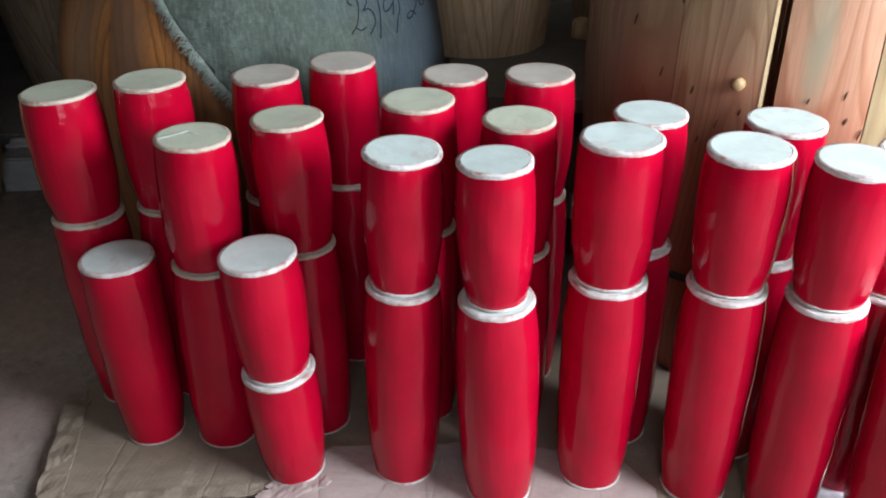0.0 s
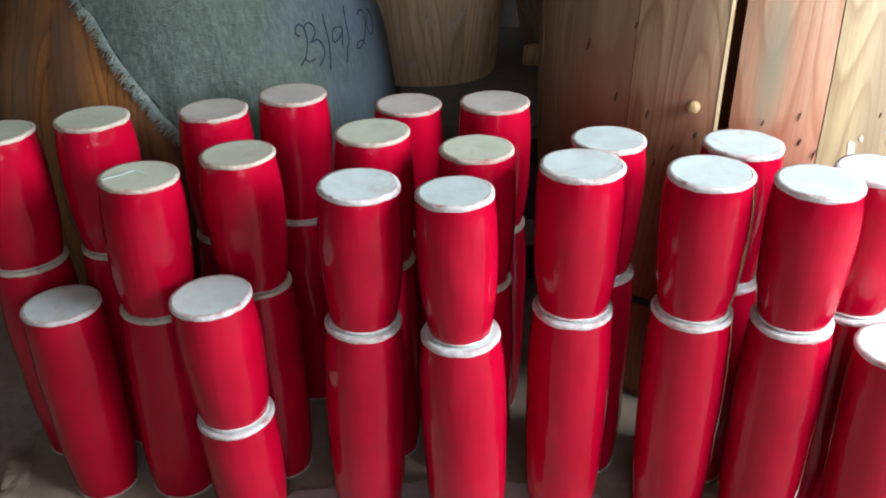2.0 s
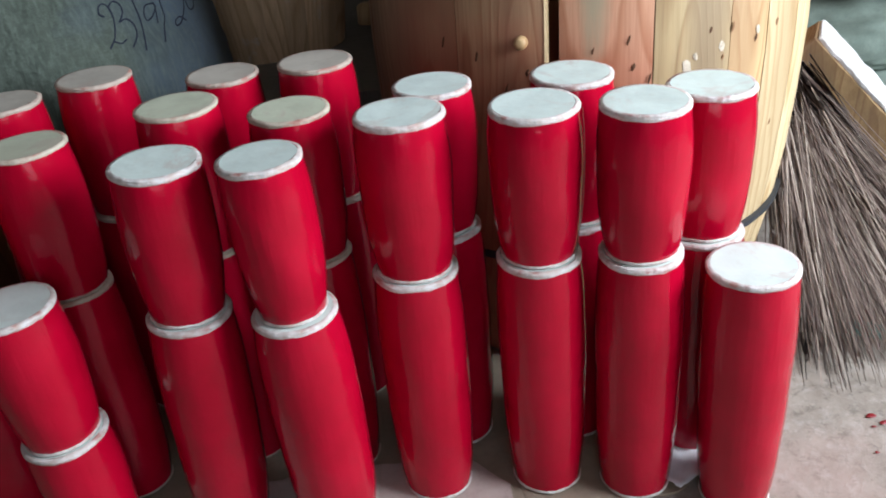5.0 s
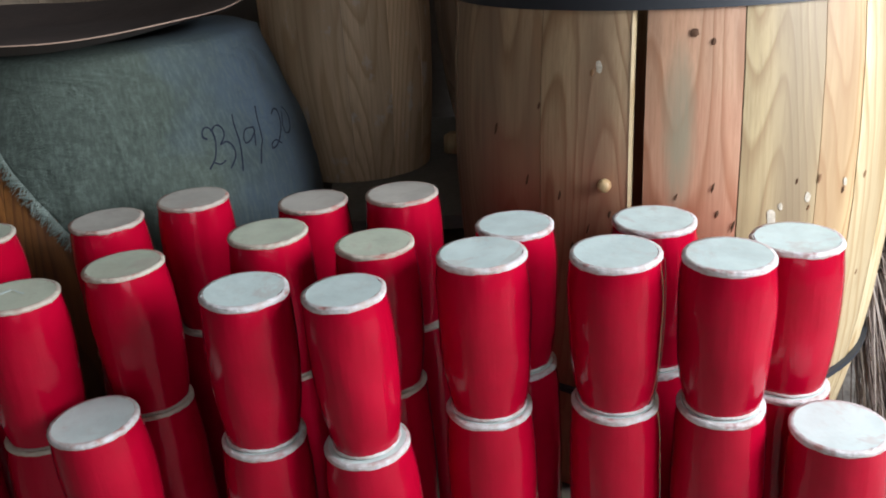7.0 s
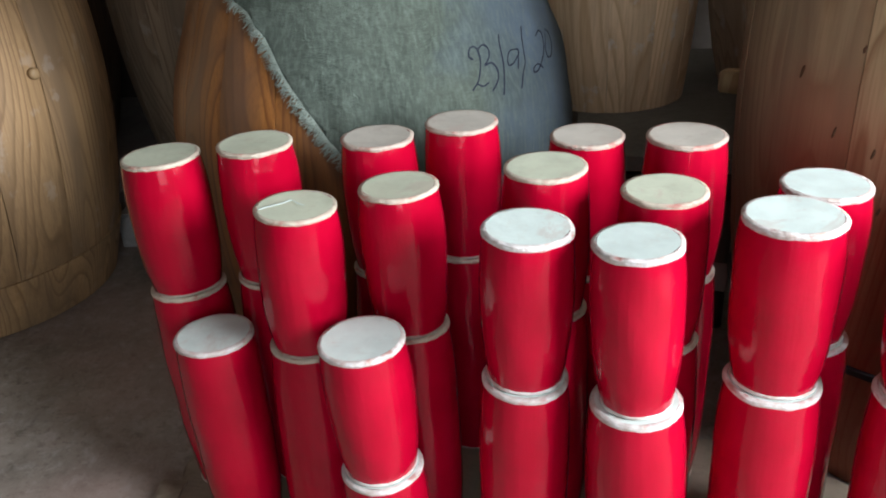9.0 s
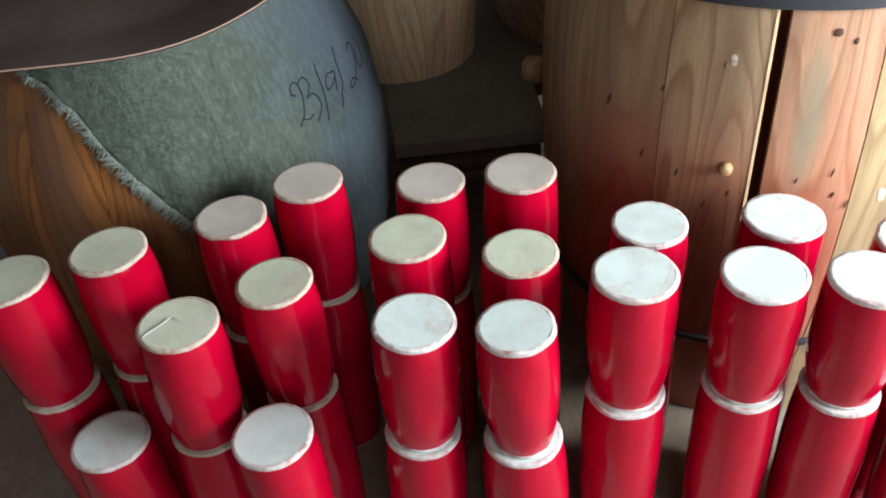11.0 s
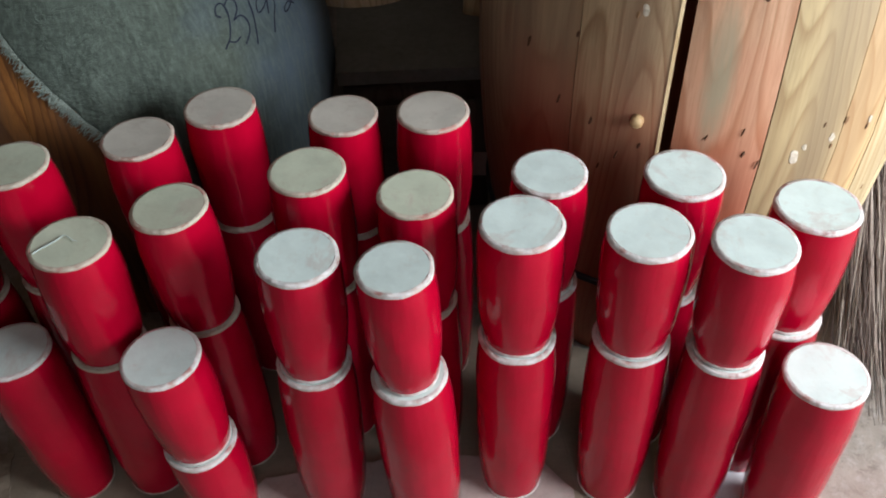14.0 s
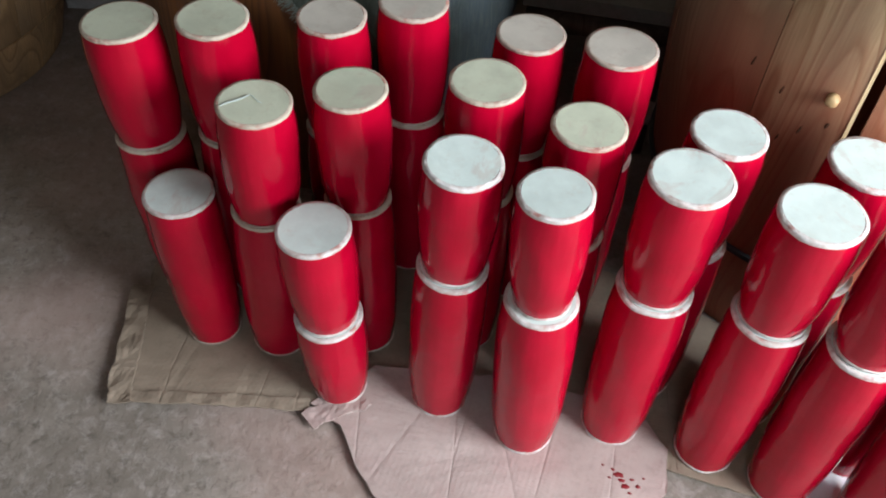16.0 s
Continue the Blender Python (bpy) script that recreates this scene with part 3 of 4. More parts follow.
for a, z, w, h, m in ((-136.5, 0.932, 0.005, 0.010, KNOT), (-102.5, 1.067, 0.013, 0.010, KNOT), (-98.6, 1.052, 0.007, 0.008, KNOT), (-73.2, 0.787, 0.006, 0.012, KNOT_SOFT),
                      (-58.6, 0.773, 0.007, 0.011, KNOT_SOFT), (-96.4, 0.74, 0.005, 0.011, KNOT), (-92.8, 0.715, 0.004, 0.016, KNOT), (-97.5, 0.79, 0.003, 0.014, KNOT), (-79.0, 0.79, 0.004, 0.008, KNOT),
                      (-66.0, 0.755, 0.005, 0.009, KNOT), (-75.5, 0.735, 0.004, 0.008, KNOT_SOFT), (-105.0, 0.775, 0.003, 0.010, KNOT), (-124.0, 0.70, 0.004, 0.015, KNOT), (-131.0, 0.76, 0.005, 0.014, KNOT),
                      (-140.0, 0.78, 0.004, 0.016, KNOT), (-128.0, 0.66, 0.004, 0.012, KNOT), (-119.0, 0.735, 0.006, 0.011, KNOT), (-62.0, 0.52, 0.005, 0.008, KNOT_SOFT), (-56.0, 0.56, 0.005, 0.009, KNOT_SOFT),
                      (-123.5, 1.0, 0.006, 0.010, KNOT_SOFT), (-150.5, 0.87, 0.006, 0.020, KNOT)):
    knot(big, NEW, a, z, w * 0.62, h * 0.78, m, "knot", -0.25)
for a, z, w, h in ((-84.5, 0.725, 0.012, 0.022), (-82.5, 0.745, 0.006, 0.010), (-76.0, 0.755, 0.009, 0.014), (-65.5, 0.77, 0.006, 0.012), (-122.0, 1.01, 0.008, 0.016)):
    knot(big, NEW, a, z, w * 0.8, h * 0.75, FILLER, "filler_patch", 0.25)
v, f = lathe([(0.35, 0.0), (0.35, 0.01)], 40, 0, 0, (True, True))
mesh_ob("bottom_board", [(x, y, z + 0.1) for x, y, z in v], f, TIMBER_DARK, big, "dark bottom board")

OLD = [(0.0, 0.44), (0.12, 0.475), (0.25, 0.503), (0.4, 0.528), (0.5, 0.535), (0.58, 0.535), (0.64, 0.533), (0.69, 0.524), (0.75, 0.511), (0.81, 0.491), (0.85, 0.476), (0.92, 0.453), (0.97, 0.436), (1.03, 0.412)]
OX, OY = -0.538, 2.461
old = barrel("old_drum_barrel", "old varnished brown drum barrel draped with green sacking", OX, OY, OLD, 20, -100, 0, 0.03, [VARNISH], 5)

far = bulge(1.3, 0.44, 0.545)
left = barrel("drum_barrel", "brown wooden drum barrel with a broad base ring", -1.95, 2.45, far, 18, 5, 0, 0.03, [SHADED_PINE], 7, "background barrels")
hoop(left, far, 0.0, 0.17, 0.008, SHADED_PINE, "base_ring", "brown wooden base ring")

# square and turned pegs of the barrels
a = math.atan2(2.284 - 2.074, 0.372 - 0.865)
big_peg = part("peg", box_bm((0.085, 0.055, 0.05), 0.004, 2, Matrix.Translation((0.505 * math.cos(a), 0.505 * math.sin(a), 0.73)) @ pose(0, 0, 0, 4, 0, math.degrees(a))), PINE_YELLOW, big, "square pale wooden peg end")
a = radians(-17.5)
rk = radius_at(far, 0.75)
peg(left, (rk * math.cos(a), rk * math.sin(a), 0.75), (math.cos(a), math.sin(a), 0), 0.016, 0.022)

# bench of slab and beams behind, with barrels on it
bench = empty("bench", pose(0.25, 2.4, 0), "low dark bench of a grey slab on timber beams", "bench")
outline = [(0.02, 2.35), (0.44, 2.33), (0.46, 2.6), (1.25, 2.6), (1.25, 3.5), (-0.25, 3.5), (-0.25, 2.97), (0.02, 2.97)]
bm = bmesh.new()
f = bm.faces.new([bm.verts.new((x - 0.25, y - 2.4, 0.475)) for x, y in outline])
r = bmesh.ops.extrude_face_region(bm, geom=[f])
bmesh.ops.translate(bm, vec=(0, 0, 0.04), verts=[v for v in r["geom"] if isinstance(v, bmesh.types.BMVert)])
bmesh.ops.recalc_face_normals(bm, faces=bm.faces)
part("slab", bm, STONE, bench, "dusty grey slab", False)
part("front_beam", box_bm((0.40, 0.06, 0.06), 0.005, 2, pose(-0.02, 0.0, 0.415)), TIMBER_DARK, bench)
part("back_beam", box_bm((1.3, 0.06, 0.07), 0.005, 2, pose(0.3, 0.95, 0.44)), TIMBER_DARK, bench)
for x, y in ((-0.17, 0.0), (0.15, 0.0), (-0.4, 0.95), (0.9, 0.95)):
    part("leg", box_bm((0.07, 0.07, 0.44 if y else 0.385), 0.005, 2, pose(x, y, 0.22 if y else 0.1925)), TIMBER_DARK, bench)
small = bulge(1.05, 0.237, 0.268, 12, 0.515)
barrel("drum_barrel", "brown weathered drum barrel standing on the bench", 0.10, 2.945, small, 12, 0, 0, 0.025, [PINE_DULL], 21, "background barrels")
mid = bulge(1.1, 0.37, 0.44, 12, 0.515)
barrel("drum_barrel", "grey weathered drum barrel standing on the bench", 0.83, 3.1, mid, 14, 8, 0, 0.025, [PINE_GREY], 22, "background barrels")
tall = bulge(1.5, 0.42, 0.52, 14, 0.12)
back = barrel("drum_barrel", "tall weathered drum barrel standing on a low step", -1.32, 3.55, tall, 16, 4, 0, 0.03, [SHADED_GREY], 23, "background barrels")
a = radians(-112)
rk = radius_at(tall, 0.85)
peg(back, (rk * math.cos(a), rk * math.sin(a), 0.73), (math.cos(a), math.sin(a), 0), 0.02, 0.03)
tall2 = bulge(1.5, 0.42, 0.52, 14, 0.12)
barrel("drum_barrel", "tall weathered drum barrel standing on a low step", -2.45, 3.5, tall2, 16, 9, 0, 0.03, [SHADED_GREY], 24, "background barrels")
bm = bmesh.new()
f = bm.faces.new([bm.verts.new((x, y, -0.02)) for x, y in ((-3.3, 2.98), (-1.62, 2.98), (-1.58, 2.75), (-1.0, 2.82), (-0.9, 2.95), (-0.75, 3.0), (-0.75, 4.2), (-3.3, 4.2))])
r = bmesh.ops.extrude_face_region(bm, geom=[f])
bmesh.ops.translate(bm, vec=(0, 0, 0.14), verts=[v for v in r["geom"] if isinstance(v, bmesh.types.BMVert)])
bmesh.ops.recalc_face_normals(bm, faces=bm.faces)
bmesh.ops.bevel(bm, geom=[e for e in bm.edges if all(v.co.z > 0.1 for v in e.verts)], offset=0.008, segments=2, affect="EDGES")
tagged(part("step", bm, STEP, None, "", False), "low grey concrete step along the back", "step", kind="structure")

# ---- sacking over the old barrel ----
EDGE = [(0.15, -40), (0.3, -55), (0.45, -66), (0.6, -77), (0.69, -86.3), (0.754, -91), (0.823, -97), (0.90, -103.5), (0.95, -110), (0.985, -117), (1.0, -135), (1.03, -150)]


def cloth_r(a, z):
    p = Vector((math.cos(radians(a)) * 0.5, math.sin(radians(a)) * 0.5, z))
    lean = Vector((p.x * 9, p.y * 9, z * 4 + p.x * 7))
    crease = (1 - abs(noise.noise(lean))) ** 6 - 0.3
    fold = 0.008 * noise.noise(p * 5) + 0.004 * noise.noise(p * 13) + 0.007 * crease + 0.004 * math.sin(radians(a) * 9 + z * 16) * noise.noise(p * 3 + Vector((7, 0, 0)))
    return radius_at(OLD, z) + 0.012 + fold


sacking = empty("sacking", pose(OX, OY, 0), "frayed grey-green woven sacking draped over the old barrel", "sacking")
rows, cols = 64, 110
verts, faces, uvs = [], [], []
for j in range(rows + 1):
    z = 0.15 + (1.03 - 0.15) * j / rows
    a0 = float(np.interp(z, [e[0] for e in EDGE], [e[1] for e in EDGE])) + 1.2 * noise.noise(Vector((z * 30, 0, 0)))
    for k in range(cols + 1):
        a = a0 + (45 - a0) * k / cols
        q = cloth_r(a, z)
        verts.append((q * math.cos(radians(a)), q * math.sin(radians(a)), z))
        uvs.append(((a + 150) / 195, z))
for ring, (scale, z) in enumerate(((0.93, 1.042), (0.7, 1.046), (0.4, 1.046))):
    for k in range(cols + 1):
        a = -150 + 195 * k / cols
        q = 0.425 * scale
        verts.append((q * math.cos(radians(a)), q * math.sin(radians(a)), z))
        uvs.append((k / cols, 1.03 + 0.1 * ring))
for j in range(rows + 3):
    for k in range(cols):
        b = j * (cols + 1) + k
        faces.append((b, b + 1, b + cols + 2, b + cols + 1))
cloth = mesh_ob("cloth", verts, faces, BURLAP, sacking)
layer = cloth.data.uv_layers.new(name="weave")
for loop in cloth.data.loops:
    layer.data[loop.index].uv = uvs[loop.vertex_index]
thick = cloth.modifiers.new("thickness", "SOLIDIFY")
thick.thickness, thick.offset = 0.003, -1
# frayed threads along the torn edge
rnd = random.Random(4)
verts, faces = [], []
for k in range(700):
    z = rnd.uniform(0.55, 0.985)
    a = float(np.interp(z, [e[0] for e in EDGE], [e[1] for e in EDGE]))
    q = cloth_r(a, z) + 0.001
    p = Vector((q * math.cos(radians(a + 0.5)), q * math.sin(radians(a + 0.5)), z))
    side = Vector((math.sin(radians(a)), -math.cos(radians(a)), 0))
    way = (side * rnd.uniform(0.3, 1.0) + Vector((0, 0, rnd.uniform(-1.0, 0.15)))).normalized()
    n = Vector((math.cos(radians(a)), math.sin(radians(a)), 0))
    length, w = rnd.uniform(0.008, 0.036), rnd.uniform(0.0006, 0.0018)
    wide = way.cross(n).normalized() * w
    b = len(verts)
    for u in (0, 0.5, 1):
        c = p + way * length * u + n * 0.004 * math.sin(u * 3) * rnd.uniform(-0.5, 1) + Vector((0, 0, -0.004 * u * u))
        t = 1 - 0.6 * u
        verts += [c - wide * t, c + wide * t, c + n * w * 1.4 * t]
    for s in (0, 3):
        for c in range(3):
            d = (c + 1) % 3
            faces.append((b + s + c, b + s + d, b + s + 3 + d, b + s + 3 + c))
fray = mesh_ob("fringe", verts, faces, plain("frayed_thread", (0.36, 0.42, 0.36), 0.9), sacking, "pale frayed threads")
fray["kind"] = "stuff"

# date written by hand on the sacking: pen strokes, x to the right and y down in tenths of a digit's width
STROKES = [
    [(1.05, 2.80), (0.75, 2.65), (0.80, 2.30), (1.10, 2.15), (1.40, 2.40), (1.55, 3.00), (1.48, 3.75), (1.18, 4.40)],
    [(1.40, 4.02), (1.85, 4.12), (2.15, 3.92)],
    [(1.38, 2.30), (1.62, 2.05), (1.95, 2.18), (2.05, 2.60), (1.82, 3.10)],
    [(1.82, 3.08), (2.20, 2.92), (2.55, 3.20), (2.68, 3.75), (2.48, 4.32)],
    [(2.45, 1.45), (2.55, 2.00), (2.85, 3.05), (3.18, 4.45)],
    [(3.48, 2.12), (3.15, 2.25), (3.08, 2.70), (3.22, 2.98), (3.45, 2.82), (3.55, 2.40), (3.46, 2.08), (3.58, 2.50), (3.72, 3.10)],
    [(3.60, 0.95), (3.82, 2.15), (4.10, 4.05)],
    [(4.38, 1.42), (4.52, 1.12), (4.76, 1.18), (4.87, 1.65), (4.90, 2.35), (4.78, 3.00), (4.55, 3.22), (4.47, 3.00), (4.68, 2.78), (5.00, 2.95)],
    [(5.08, 1.25), (4.98, 1.88), (5.15, 2.38), (5.42, 2.30), (5.52, 1.85), (5.42, 1.15), (5.18, 0.98)],
]


def on_cloth(x, y, lift):
    a = -49.46 + 5.580 * x + -0.876 * y + 0.444 * x * x + -0.616 * x * y
    z = 0.9456 + -0.00572 * x + -0.03883 * y + -0.00144 * x * x + -0.00001 * x * y
    q = cloth_r(a, z) + lift
    return Vector((q * math.cos(radians(a)), q * math.sin(radians(a)), z))


verts, faces = [], []
for stroke in STROKES:
    ends = [stroke[0]] + stroke + [stroke[-1]]
    line = []
    for k in range(len(stroke) - 1):
        p0, p1, p2, p3 = (Vector(e) for e in ends[k:k + 4])
        for h in range(6):
            u = h / 6
            line.append(0.5 * (2 * p1 + (p2 - p0) * u + (2 * p0 - 5 * p1 + 4 * p2 - p3) * u * u + (3 * p1 - p0 - 3 * p2 + p3) * u ** 3))
    line.append(Vector(stroke[-1]))
    b = len(verts)
    for k, p in enumerate(line):
        c, n = on_cloth(p.x, p.y, 0.0012), (on_cloth(p.x, p.y, 0.01) - on_cloth(p.x, p.y, 0.0)).normalized()
        way = on_cloth(*line[min(k + 1, len(line) - 1)], 0.0012) - on_cloth(*line[max(k - 1, 0)], 0.0012)
        w = way.cross(n).normalized() * (0.0019 + 0.0007 * noise.noise(Vector((p.x * 3, p.y * 3, 0))))
        verts += [c - w - n * 0.0008, c - w * 0.7 + n * 0.0006, c + w * 0.7 + n * 0.0006, c + w - n * 0.0008]
    for k in range(len(line) - 1):
        for e in range(3):
            faces.append((b + 4 * k + e, b + 4 * k + e + 1, b + 4 * k + e + 5, b + 4 * k + e + 4))
mesh_ob("writing", verts, faces, INK, sacking, "handwritten blue-black date")

# stiff hide lying on top
hide = empty("hide", pose(-0.62, 2.26, 1.05), "stiff dark brown rawhide disc lying on the sacking", "hide")
segs, rings = 90, 14


def hide_z(a, u):
    return 0.012 + 0.05 * max(0, u - 0.55) / 0.45 + u * u * (0.010 * math.sin(2 * a + 1.0) + 0.006 * math.sin(3 * a + 0.4) + 0.003 * math.sin(7 * a))


verts, faces = [], []
for t in (0.0, 0.005):
    for j in range(rings + 1):
        for k in range(segs):
            a = 2 * math.pi * k / segs
            u = j / rings
            q = u * (0.52 + 0.010 * math.sin(2 * a + 0.5) + 0.006 * math.sin(5 * a))
            verts.append((q * math.cos(a), q * math.sin(a), hide_z(a, u) + t))
half = (rings + 1) * segs
for t in (0, 1):
    for j in range(rings):
        for k in range(segs):
            b, c = j * segs + k + t * half, j * segs + (k + 1) % segs + t * half
            q = (b, b + segs, c + segs, c)
            faces.append(q if t else q[::-1])
mesh_ob("skin", verts, faces, HIDE, hide)
verts, faces = [], []
for k in range(segs):
    a = 2 * math.pi * k / segs
    q = 0.52 + 0.010 * math.sin(2 * a + 0.5) + 0.006 * math.sin(5 * a)
    z = hide_z(a, 1.0)
    for r, dz in ((q - 0.001, 0.0022), (q + 0.001, 0.0022), (q + 0.001, 0.0052), (q - 0.001, 0.0052)):
        verts.append((r * math.cos(a), r * math.sin(a), z + dz))
    b = ((k + 1) % segs) * 4
    for c in range(4):
        faces.append((k * 4 + c, b + c, b + (c + 1) % 4, k * 4 + (c + 1) % 4))
mesh_ob("cut_edge", verts, faces, HIDE_EDGE, hide, "pale raw cut edge")

# ---- cardboard under the drums ----
def sheet(name, outline, material, label, z0, seed, lift=0.004, ragged=0.006):
    """Flattened box card: ragged outline, slightly buckled, with thickness."""
    rnd = random.Random(seed)
    pts = []
    for k, (x, y) in enumerate(outline):
        x2, y2 = outline[(k + 1) % len(outline)]
        n = max(2, int(math.hypot(x2 - x, y2 - y) / 0.025))
        for s in range(n):
            u = s / n
            j = ragged * (0 if s == 0 else 1)
            pts.append((x + (x2 - x) * u + rnd.uniform(-j, j) * 0.6, y + (y2 - y) * u + rnd.uniform(-j, j) * 0.6))
    bm = bmesh.new()
    f = bm.faces.new([bm.verts.new((x, y, 0)) for x, y in pts])
    bmesh.ops.triangulate(bm, faces=[f])
    for _ in range(2):
        bmesh.ops.subdivide_edges(bm, edges=[e for e in bm.edges if e.calc_length() > 0.05], cuts=1, use_grid_fill=False)
        bmesh.ops.triangulate(bm, faces=bm.faces)
    for v in bm.verts:
        edge = 1.0 if v.is_boundary else 0.25
        v.co.z = z0 + edge * lift * abs(noise.noise(v.co * 7 + Vector((seed, 0, 0))))
    r = bmesh.ops.extrude_face_region(bm, geom=bm.faces[:])
    bmesh.ops.translate(bm, vec=(0, 0, 0.005), verts=[v for v in r["geom"] if isinstance(v, bmesh.types.BMVert)])
    bmesh.ops.recalc_face_normals(bm, faces=bm.faces)
    ob = part(name, bm, material, None, "", False)
    return tagged(ob, label, "cardboard")


# right rear of the sheet is extended to darken shaded floor between the drums
sheet("cardboard_sheet", [(-0.765, 1.243), (-0.70, 1.262), (-0.64, 1.283), (-0.45, 1.308), (-0.30, 1.325), (-0.1, 1.40), (0.25, 1.40), (0.42, 1.31), (0.60, 1.278), (0.80, 1.252), (0.93, 1.335), (0.98, 1.50), (0.82, 1.635), (0.56, 1.775), (0.35, 1.86), (0.05, 1.88), (-0.40, 1.86), (-0.66, 1.84), (-0.83, 1.70), (-0.815, 1.57)], CARD,
      "flattened brown cardboard sheet with a folded edge on the floor", 0.002, 3, 0.010, 0.008)
sheet("cardboard_sheet", [(-0.325, 1.318), (-0.245, 1.275), (-0.175, 1.165), (-0.10, 1.085), (0.10, 1.06), (0.34, 1.12), (0.49, 1.235), (0.495, 1.345), (0.42, 1.45), (0.1, 1.47), (-0.2, 1.45)], CARD_PALE,
      "pale flattened cardboard sheet with red paint drips on the floor", 0.0072, 8, 0.004)


def flap(place, size, turn, tip, material, label, seed, rough):
    """Crumpled, torn strip of card."""
    bm = bmesh.new()
    bmesh.ops.create_grid(bm, x_segments=14, y_segments=40, size=0.5)
    for v in bm.verts:
        u = v.co.y
        ragged = 0.16 * noise.noise(Vector((seed, u * 6, v.co.x))) + 0.08 * noise.noise(Vector((seed, u * 25, 0)))
        v.co.x = v.co.x * size[0] * (1 + 2 * ragged) + tip * u * size[0]
        v.co.y *= size[1]
        v.co.z = rough * (0.6 + noise.noise(v.co * 26 + Vector((seed, 0, 0)))) + rough * 0.5 * abs(noise.noise(v.co * 60))
    r = bmesh.ops.extrude_face_region(bm, geom=bm.faces[:])
    bmesh.ops.translate(bm, vec=(0, 0, 0.004), verts=[v for v in r["geom"] if isinstance(v, bmesh.types.BMVert)])
    bmesh.ops.recalc_face_normals(bm, faces=bm.faces)
    bmesh.ops.transform(bm, matrix=Matrix.Translation(place) @ pose(0, 0, 0, 0, 0, turn), verts=bm.verts)
    return tagged(part("cardboard_flap", bm, material, None, "", False), label, "cardboard")


flap((-0.792, 1.41, 0.009), (0.055, 0.35), 9.0, -0.3, CARD, "narrow folded cardboard flap along the brown sheet's edge", 3, 0.006)
flap((-0.262, 1.312, 0.010), (0.05, 0.14), -42, 0.7, CARD_PALE, "torn creased cardboard flap at the sheet's corner", 7, 0.005)
flap((-0.55, 1.287, 0.008), (0.03, 0.45), -82, 0.2, CARD, "frayed front edge strip of the brown cardboard", 11, 0.0035)

# ---- corner with broom, plank and tarpaulins ----
rnd = random.Random(11)
broom = empty("stick_broom", pose(1.4, 1.75, 0), "bundle of thin dry palm-rib sticks leaning fanned on the floor", "broom")
stick_verts, stick_faces = [], []
for k in range(860):
    u = rnd.random()
    top = Vector((1.335 + rnd.gauss(0, 0.02) + 0.05 * u, 2.02 + rnd.gauss(0, 0.03), 0.46 + rnd.uniform(-0.03, 0.08) + 0.03 * u))
    foot = Vector((1.19 + 0.62 * u ** 1.1 + rnd.gauss(0, 0.02), 1.51 - 0.05 * u + rnd.gauss(0, 0.05) + 0.12 * rnd.random(), 0.004 + 0.03 * rnd.random()))
    if rnd.random() < 0.35:
        foot = top + (foot - top) * rnd.uniform(0.75, 1.02)
    bend = Vector((rnd.gauss(0, 0.012), rnd.gauss(0, 0.012), -0.02 * rnd.random()))
    w = rnd.uniform(0.0010, 0.0022)
    verts, faces = [], []
    for s in range(6):
        q = s / 5
        c = top.lerp(foot, q) + bend * math.sin(math.pi * q) - Vector((1.4, 1.75, 0))
        for e in range(3):
            verts.append(c + Vector((math.cos(e * 2.09), math.sin(e * 2.09) * 0.7, math.sin(e * 2.09) * 0.7)) * w * (1.25 - 0.7 * q))
    for s in range(5):
        for e in range(3):
            d = (e + 1) % 3
            faces.append((3 * s + e, 3 * s + d, 3 * s + 3 + d, 3 * s + 3 + e))
    if k % 4 == 0:
        mesh_ob("stick", verts, faces, TWIG_EACH, broom)
    else:
        n = len(stick_verts)
        stick_verts += verts
        stick_faces += [tuple(i + n for i in f) for f in faces]
rest = mesh_ob("stick_mass", stick_verts, stick_faces, TWIG, broom)
rest["kind"] = "stuff"

plank = empty("timber_plank", pose(1.5, 2.1, 0), "rough timber plank with cement crust on top, leaning down", "plank")
top, foot = Vector((1.46, 2.13, 0.575)), Vector((2.02, 1.98, -0.03))
way = (foot - top).normalized()
m = Matrix.Translation((top + foot) / 2 - Vector((1.5, 2.1, 0))) @ way.to_track_quat("X", "Z").to_matrix().to_4x4() @ pose(0, 0, 0, 24, 0, 0)
length = (foot - top).length
bm = box_bm((length, 0.085, 0.10), 0.004, 1)
bmesh.ops.subdivide_edges(bm, edges=[e for e in bm.edges if e.calc_length() > 0.3], cuts=24)
roughen(bm, 0.005, 22, 1)
bmesh.ops.transform(bm, matrix=m, verts=bm.verts)
part("board", bm, ROUGH_WOOD, plank, "sawn yellow-brown board", False)
bm = box_bm((length * 0.99, 0.086, 0.016), 0.004, 1, pose(0, 0, 0.055))
bmesh.ops.subdivide_edges(bm, edges=[e for e in bm.edges if e.calc_length() > 0.3], cuts=40)
roughen(bm, 0.004, 30, 5)
bmesh.ops.transform(bm, matrix=m, verts=bm.verts)
part("crust", bm, CRUST, plank, "crumbly white cement crust", False)


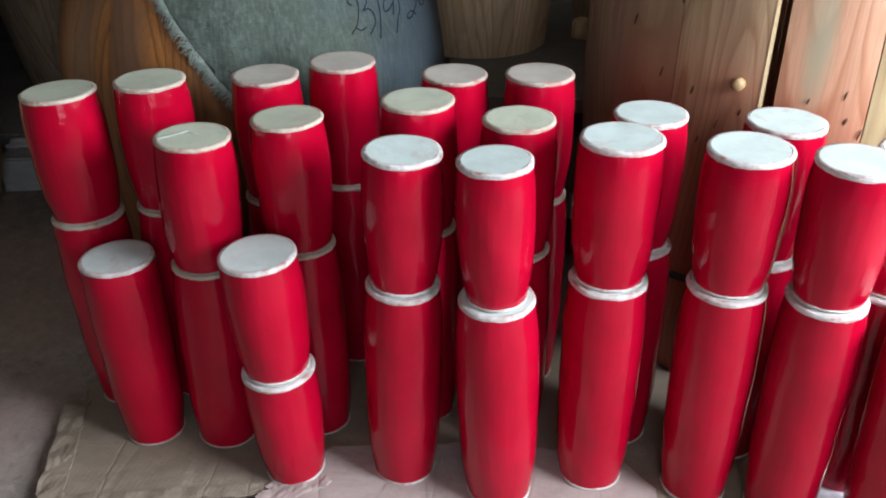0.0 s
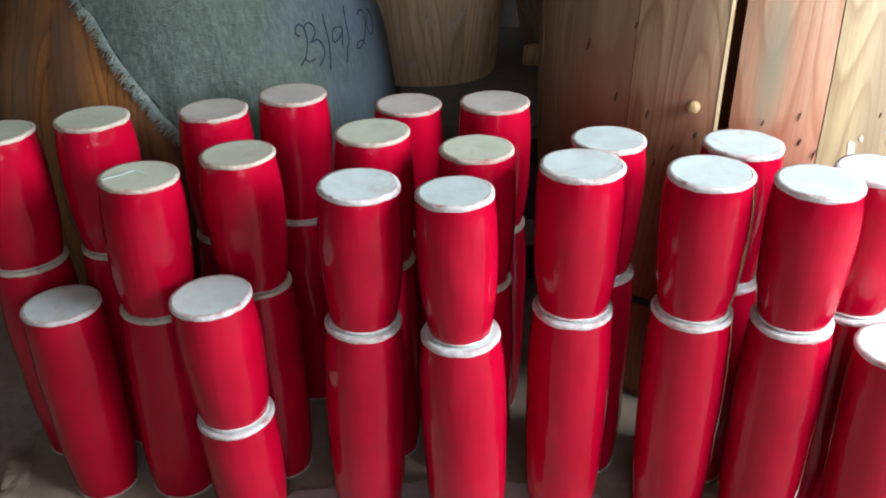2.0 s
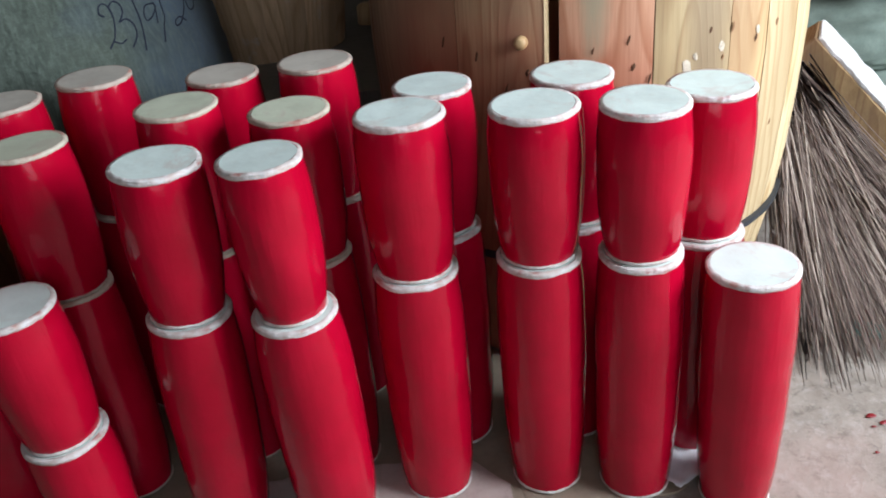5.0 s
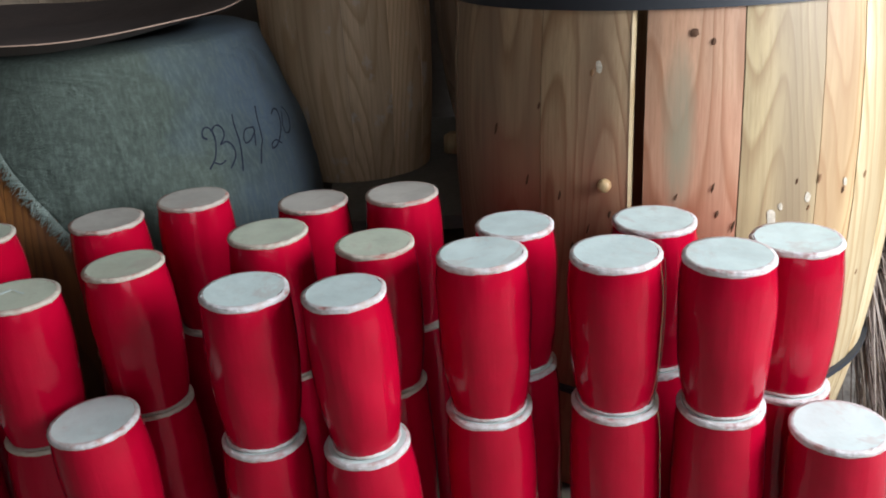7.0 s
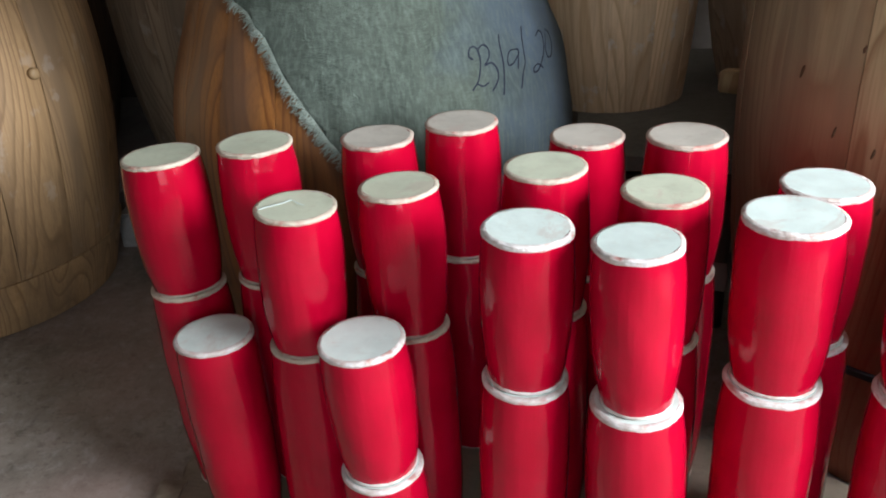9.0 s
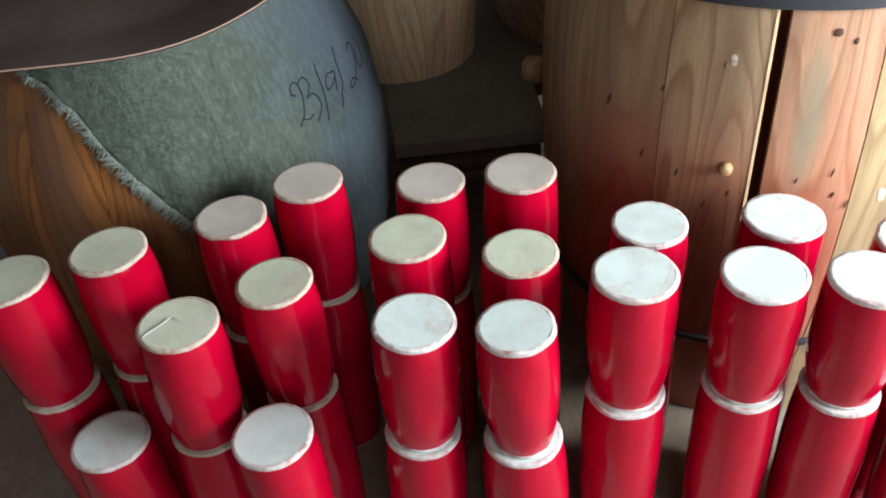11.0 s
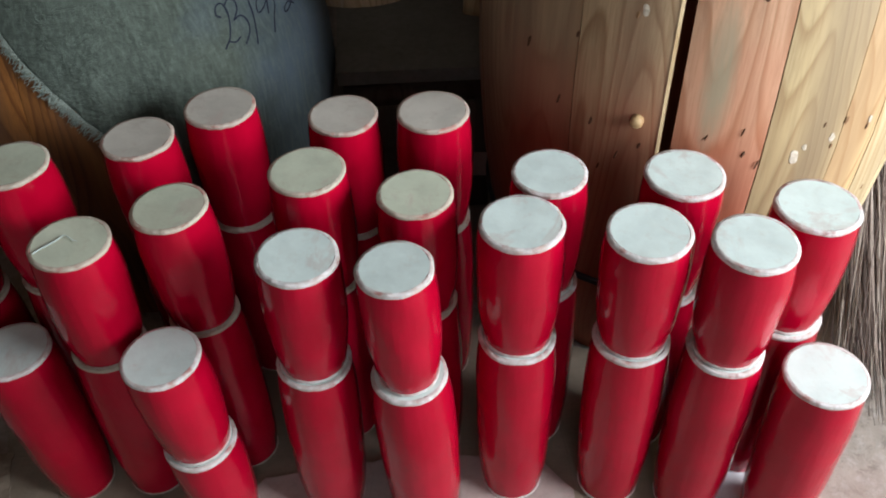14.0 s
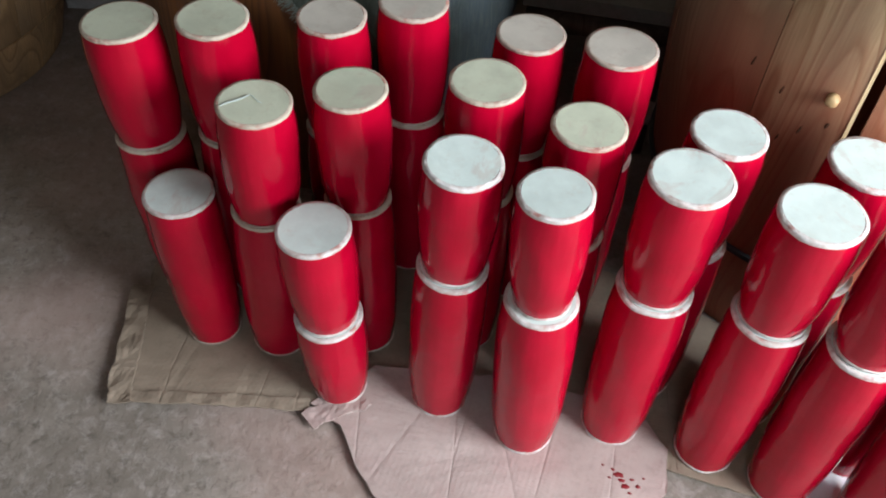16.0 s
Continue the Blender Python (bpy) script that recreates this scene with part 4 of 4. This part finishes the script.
def heap(name, place, size, material, label, category, seed, turn=0.0, fold=0.06):
    """Slumped, creased sack or folded sheet."""
    bm = bmesh.new()
    bmesh.ops.create_icosphere(bm, subdivisions=5, radius=1.0)
    sx, sy, sz = size
    for v in bm.verts:
        p = v.co.copy()
        q = Vector((math.copysign(abs(p.x) ** 0.75, p.x), math.copysign(abs(p.y) ** 0.75, p.y), math.copysign(abs(p.z) ** 0.7, p.z)))
        crease = abs(noise.noise(p * 1.6 + Vector((seed, 0, 0)))) + 0.5 * abs(noise.noise(p * 4.2 + Vector((0, seed, 0))))
        q *= 1 + fold * 2.2 * (crease - 0.4)
        v.co = Vector((q.x * sx, q.y * sy, max(q.z, -0.8) * sz))
    low = min(v.co.z for v in bm.verts)
    bmesh.ops.transform(bm, matrix=Matrix.Translation((place[0], place[1], place[2] - low)) @ pose(0, 0, 0, 0, 0, turn), verts=bm.verts)
    return tagged(part(name, bm, material), label, category)


heap("folded_tarpaulin", (2.15, 2.65, 0.0), (0.50, 0.42, 0.20), TARP, "slumped bundle of folded grey-green tarpaulin", "tarpaulin", 3, 12, 0.07)
heap("folded_tarpaulin", (2.10, 2.72, 0.33), (0.46, 0.36, 0.13), TARP, "slumped bundle of folded grey-green tarpaulin", "tarpaulin", 9, -8, 0.08)
heap("folded_tarpaulin", (2.15, 2.78, 0.55), (0.44, 0.33, 0.10), TARP, "creased grey-green tarpaulin folded on top of the pile", "tarpaulin", 14, 20, 0.08)
# white heap added as a stand-in for a bright patch above the pile
heap("white_sack", (2.22, 2.86, 0.72), (0.34, 0.26, 0.12), BRIGHT_HEAP, "bright white heap on the tarpaulin pile, stand-in for a bright patch", "sack", 5, 10, 0.12)


def scrap(name, place, size, material, label, category, seed, turn):
    """Crumpled thin scrap lying on the floor."""
    bm = bmesh.new()
    bmesh.ops.create_grid(bm, x_segments=10, y_segments=10, size=0.5)
    for v in bm.verts:
        v.co.x *= size[0] * (1 + 0.25 * noise.noise(v.co * 3 + Vector((seed, 0, 0))))
        v.co.y *= size[1] * (1 + 0.25 * noise.noise(v.co * 3 + Vector((0, seed, 0))))
        v.co.z = 0.004 + 0.012 * abs(noise.noise(v.co * 22 + Vector((seed, seed, 0))))
    r = bmesh.ops.extrude_face_region(bm, geom=bm.faces[:])
    bmesh.ops.translate(bm, vec=(0, 0, 0.0015), verts=[v for v in r["geom"] if isinstance(v, bmesh.types.BMVert)])
    bmesh.ops.recalc_face_normals(bm, faces=bm.faces)
    bmesh.ops.transform(bm, matrix=Matrix.Translation(place) @ pose(0, 0, 0, 0, 0, turn), verts=bm.verts)
    return tagged(part(name, bm, material), label, category)


scrap("plastic_scrap", (0.845, 1.33, 0.009), (0.15, 0.10), FILM, "crumpled white plastic film on the floor between drums", "plastic scrap", 2, 30)
scrap("plastic_scrap", (1.46, 1.62, 0.0), (0.16, 0.07), TEAL, "teal plastic scrap lying under the stick broom", "plastic scrap", 6, -35)
scrap("plastic_scrap", (-1.52, 2.90, 0.12), (0.16, 0.09), FILM, "crumpled white plastic film on the low step", "plastic scrap", 4, 10)

# pale card on the bench's front leg
tag = part("card_tag", box_bm((0.05, 0.003, 0.085), 0.001, 1, pose(0.412, 2.3625, 0.165, 0, 6, 0)), CARD_PALE, None, "", False)
tagged(tag, "small pale card stuck to the bench leg", "card")

# red paint specks by the drums
for k, (x, y, s) in enumerate(((1.272, 1.372, 0.009), (1.285, 1.347, 0.008), (1.258, 1.34, 0.004), (1.33, 1.30, 0.007), (1.22, 1.27, 0.004),
                              (0.385, 1.262, 0.009), (0.392, 1.249, 0.006), (0.372, 1.273, 0.004), (0.40, 1.236, 0.008), (0.415, 1.255, 0.004), (0.365, 1.252, 0.003), (0.428, 1.24, 0.005), (0.44, 1.262, 0.003), (0.35, 1.28, 0.003), (0.41, 1.222, 0.004))):
    v, f = lathe([(s, 0.0), (s * 0.8, 0.0012), (s * 0.3, 0.0016)], 14, s * 0.12, 30 + k, (False, True))
    tagged(mesh_ob("paint_drop", [(p[0] * 1.2 + x, p[1] * 0.8 + y, p[2] + (0.0128 if x < 0.5 else -0.001)) for p in v], f, DRIED), "dried drop of red paint", "paint drop", "paint drops")

# loose thread down the side of one drum
verts, faces = [], []
for k in range(25):
    u = k / 24
    q = 0.0715 + 0.0075 * (1 - abs(2 * u - 1) ** 2.2) - 0.010 * (1 - u) + 0.0015
    c = Vector((0.566 + 0.95 * q, 1.356 - 0.32 * q, 0.512 + 0.258 * u))
    for e in range(4):
        verts.append(c + Vector((math.cos(e * 1.571), math.sin(e * 1.571), 0)) * 0.0006)
for k in range(24):
    for e in range(4):
        d = (e + 1) % 4
        faces.append((k * 4 + e, k * 4 + d, k * 4 + 4 + d, k * 4 + 4 + e))
tagged(mesh_ob("thread", verts, faces, HIDE_EDGE), "thin pale thread hanging down a drum's side", "thread")

# fold left in one skin
crease = empty("skin_fold", pose(-0.429, 1.498, 0.7305), "thin pale fold of skin lying on a drum head", "skin fold")
for k, (p, q) in enumerate((((-0.056, -0.027), (-0.012, 0.016)), ((-0.012, 0.016), (0.016, -0.004)))):
    p, q = Vector((*p, 0)), Vector((*q, 0))
    d = (q - p).normalized()
    side = Vector((-d.y, d.x, 0))
    verts, faces = [], []
    for s in range(9):
        u = s / 8
        c = p.lerp(q, u) + side * 0.001 * math.sin(u * 7)
        w = 0.0022 * math.sin(math.pi * (0.1 + 0.8 * u)) * (1 if k == 0 else 0.5)
        verts += [c - side * w, c + side * w * 0.3 + Vector((0, 0, 0.0015)), c + side * w]
    for s in range(8):
        for e in range(2):
            faces.append((s * 3 + e, s * 3 + e + 1, s * 3 + e + 4, s * 3 + e + 3))
    mesh_ob("ridge", verts, faces, HEADS["cool"], crease)
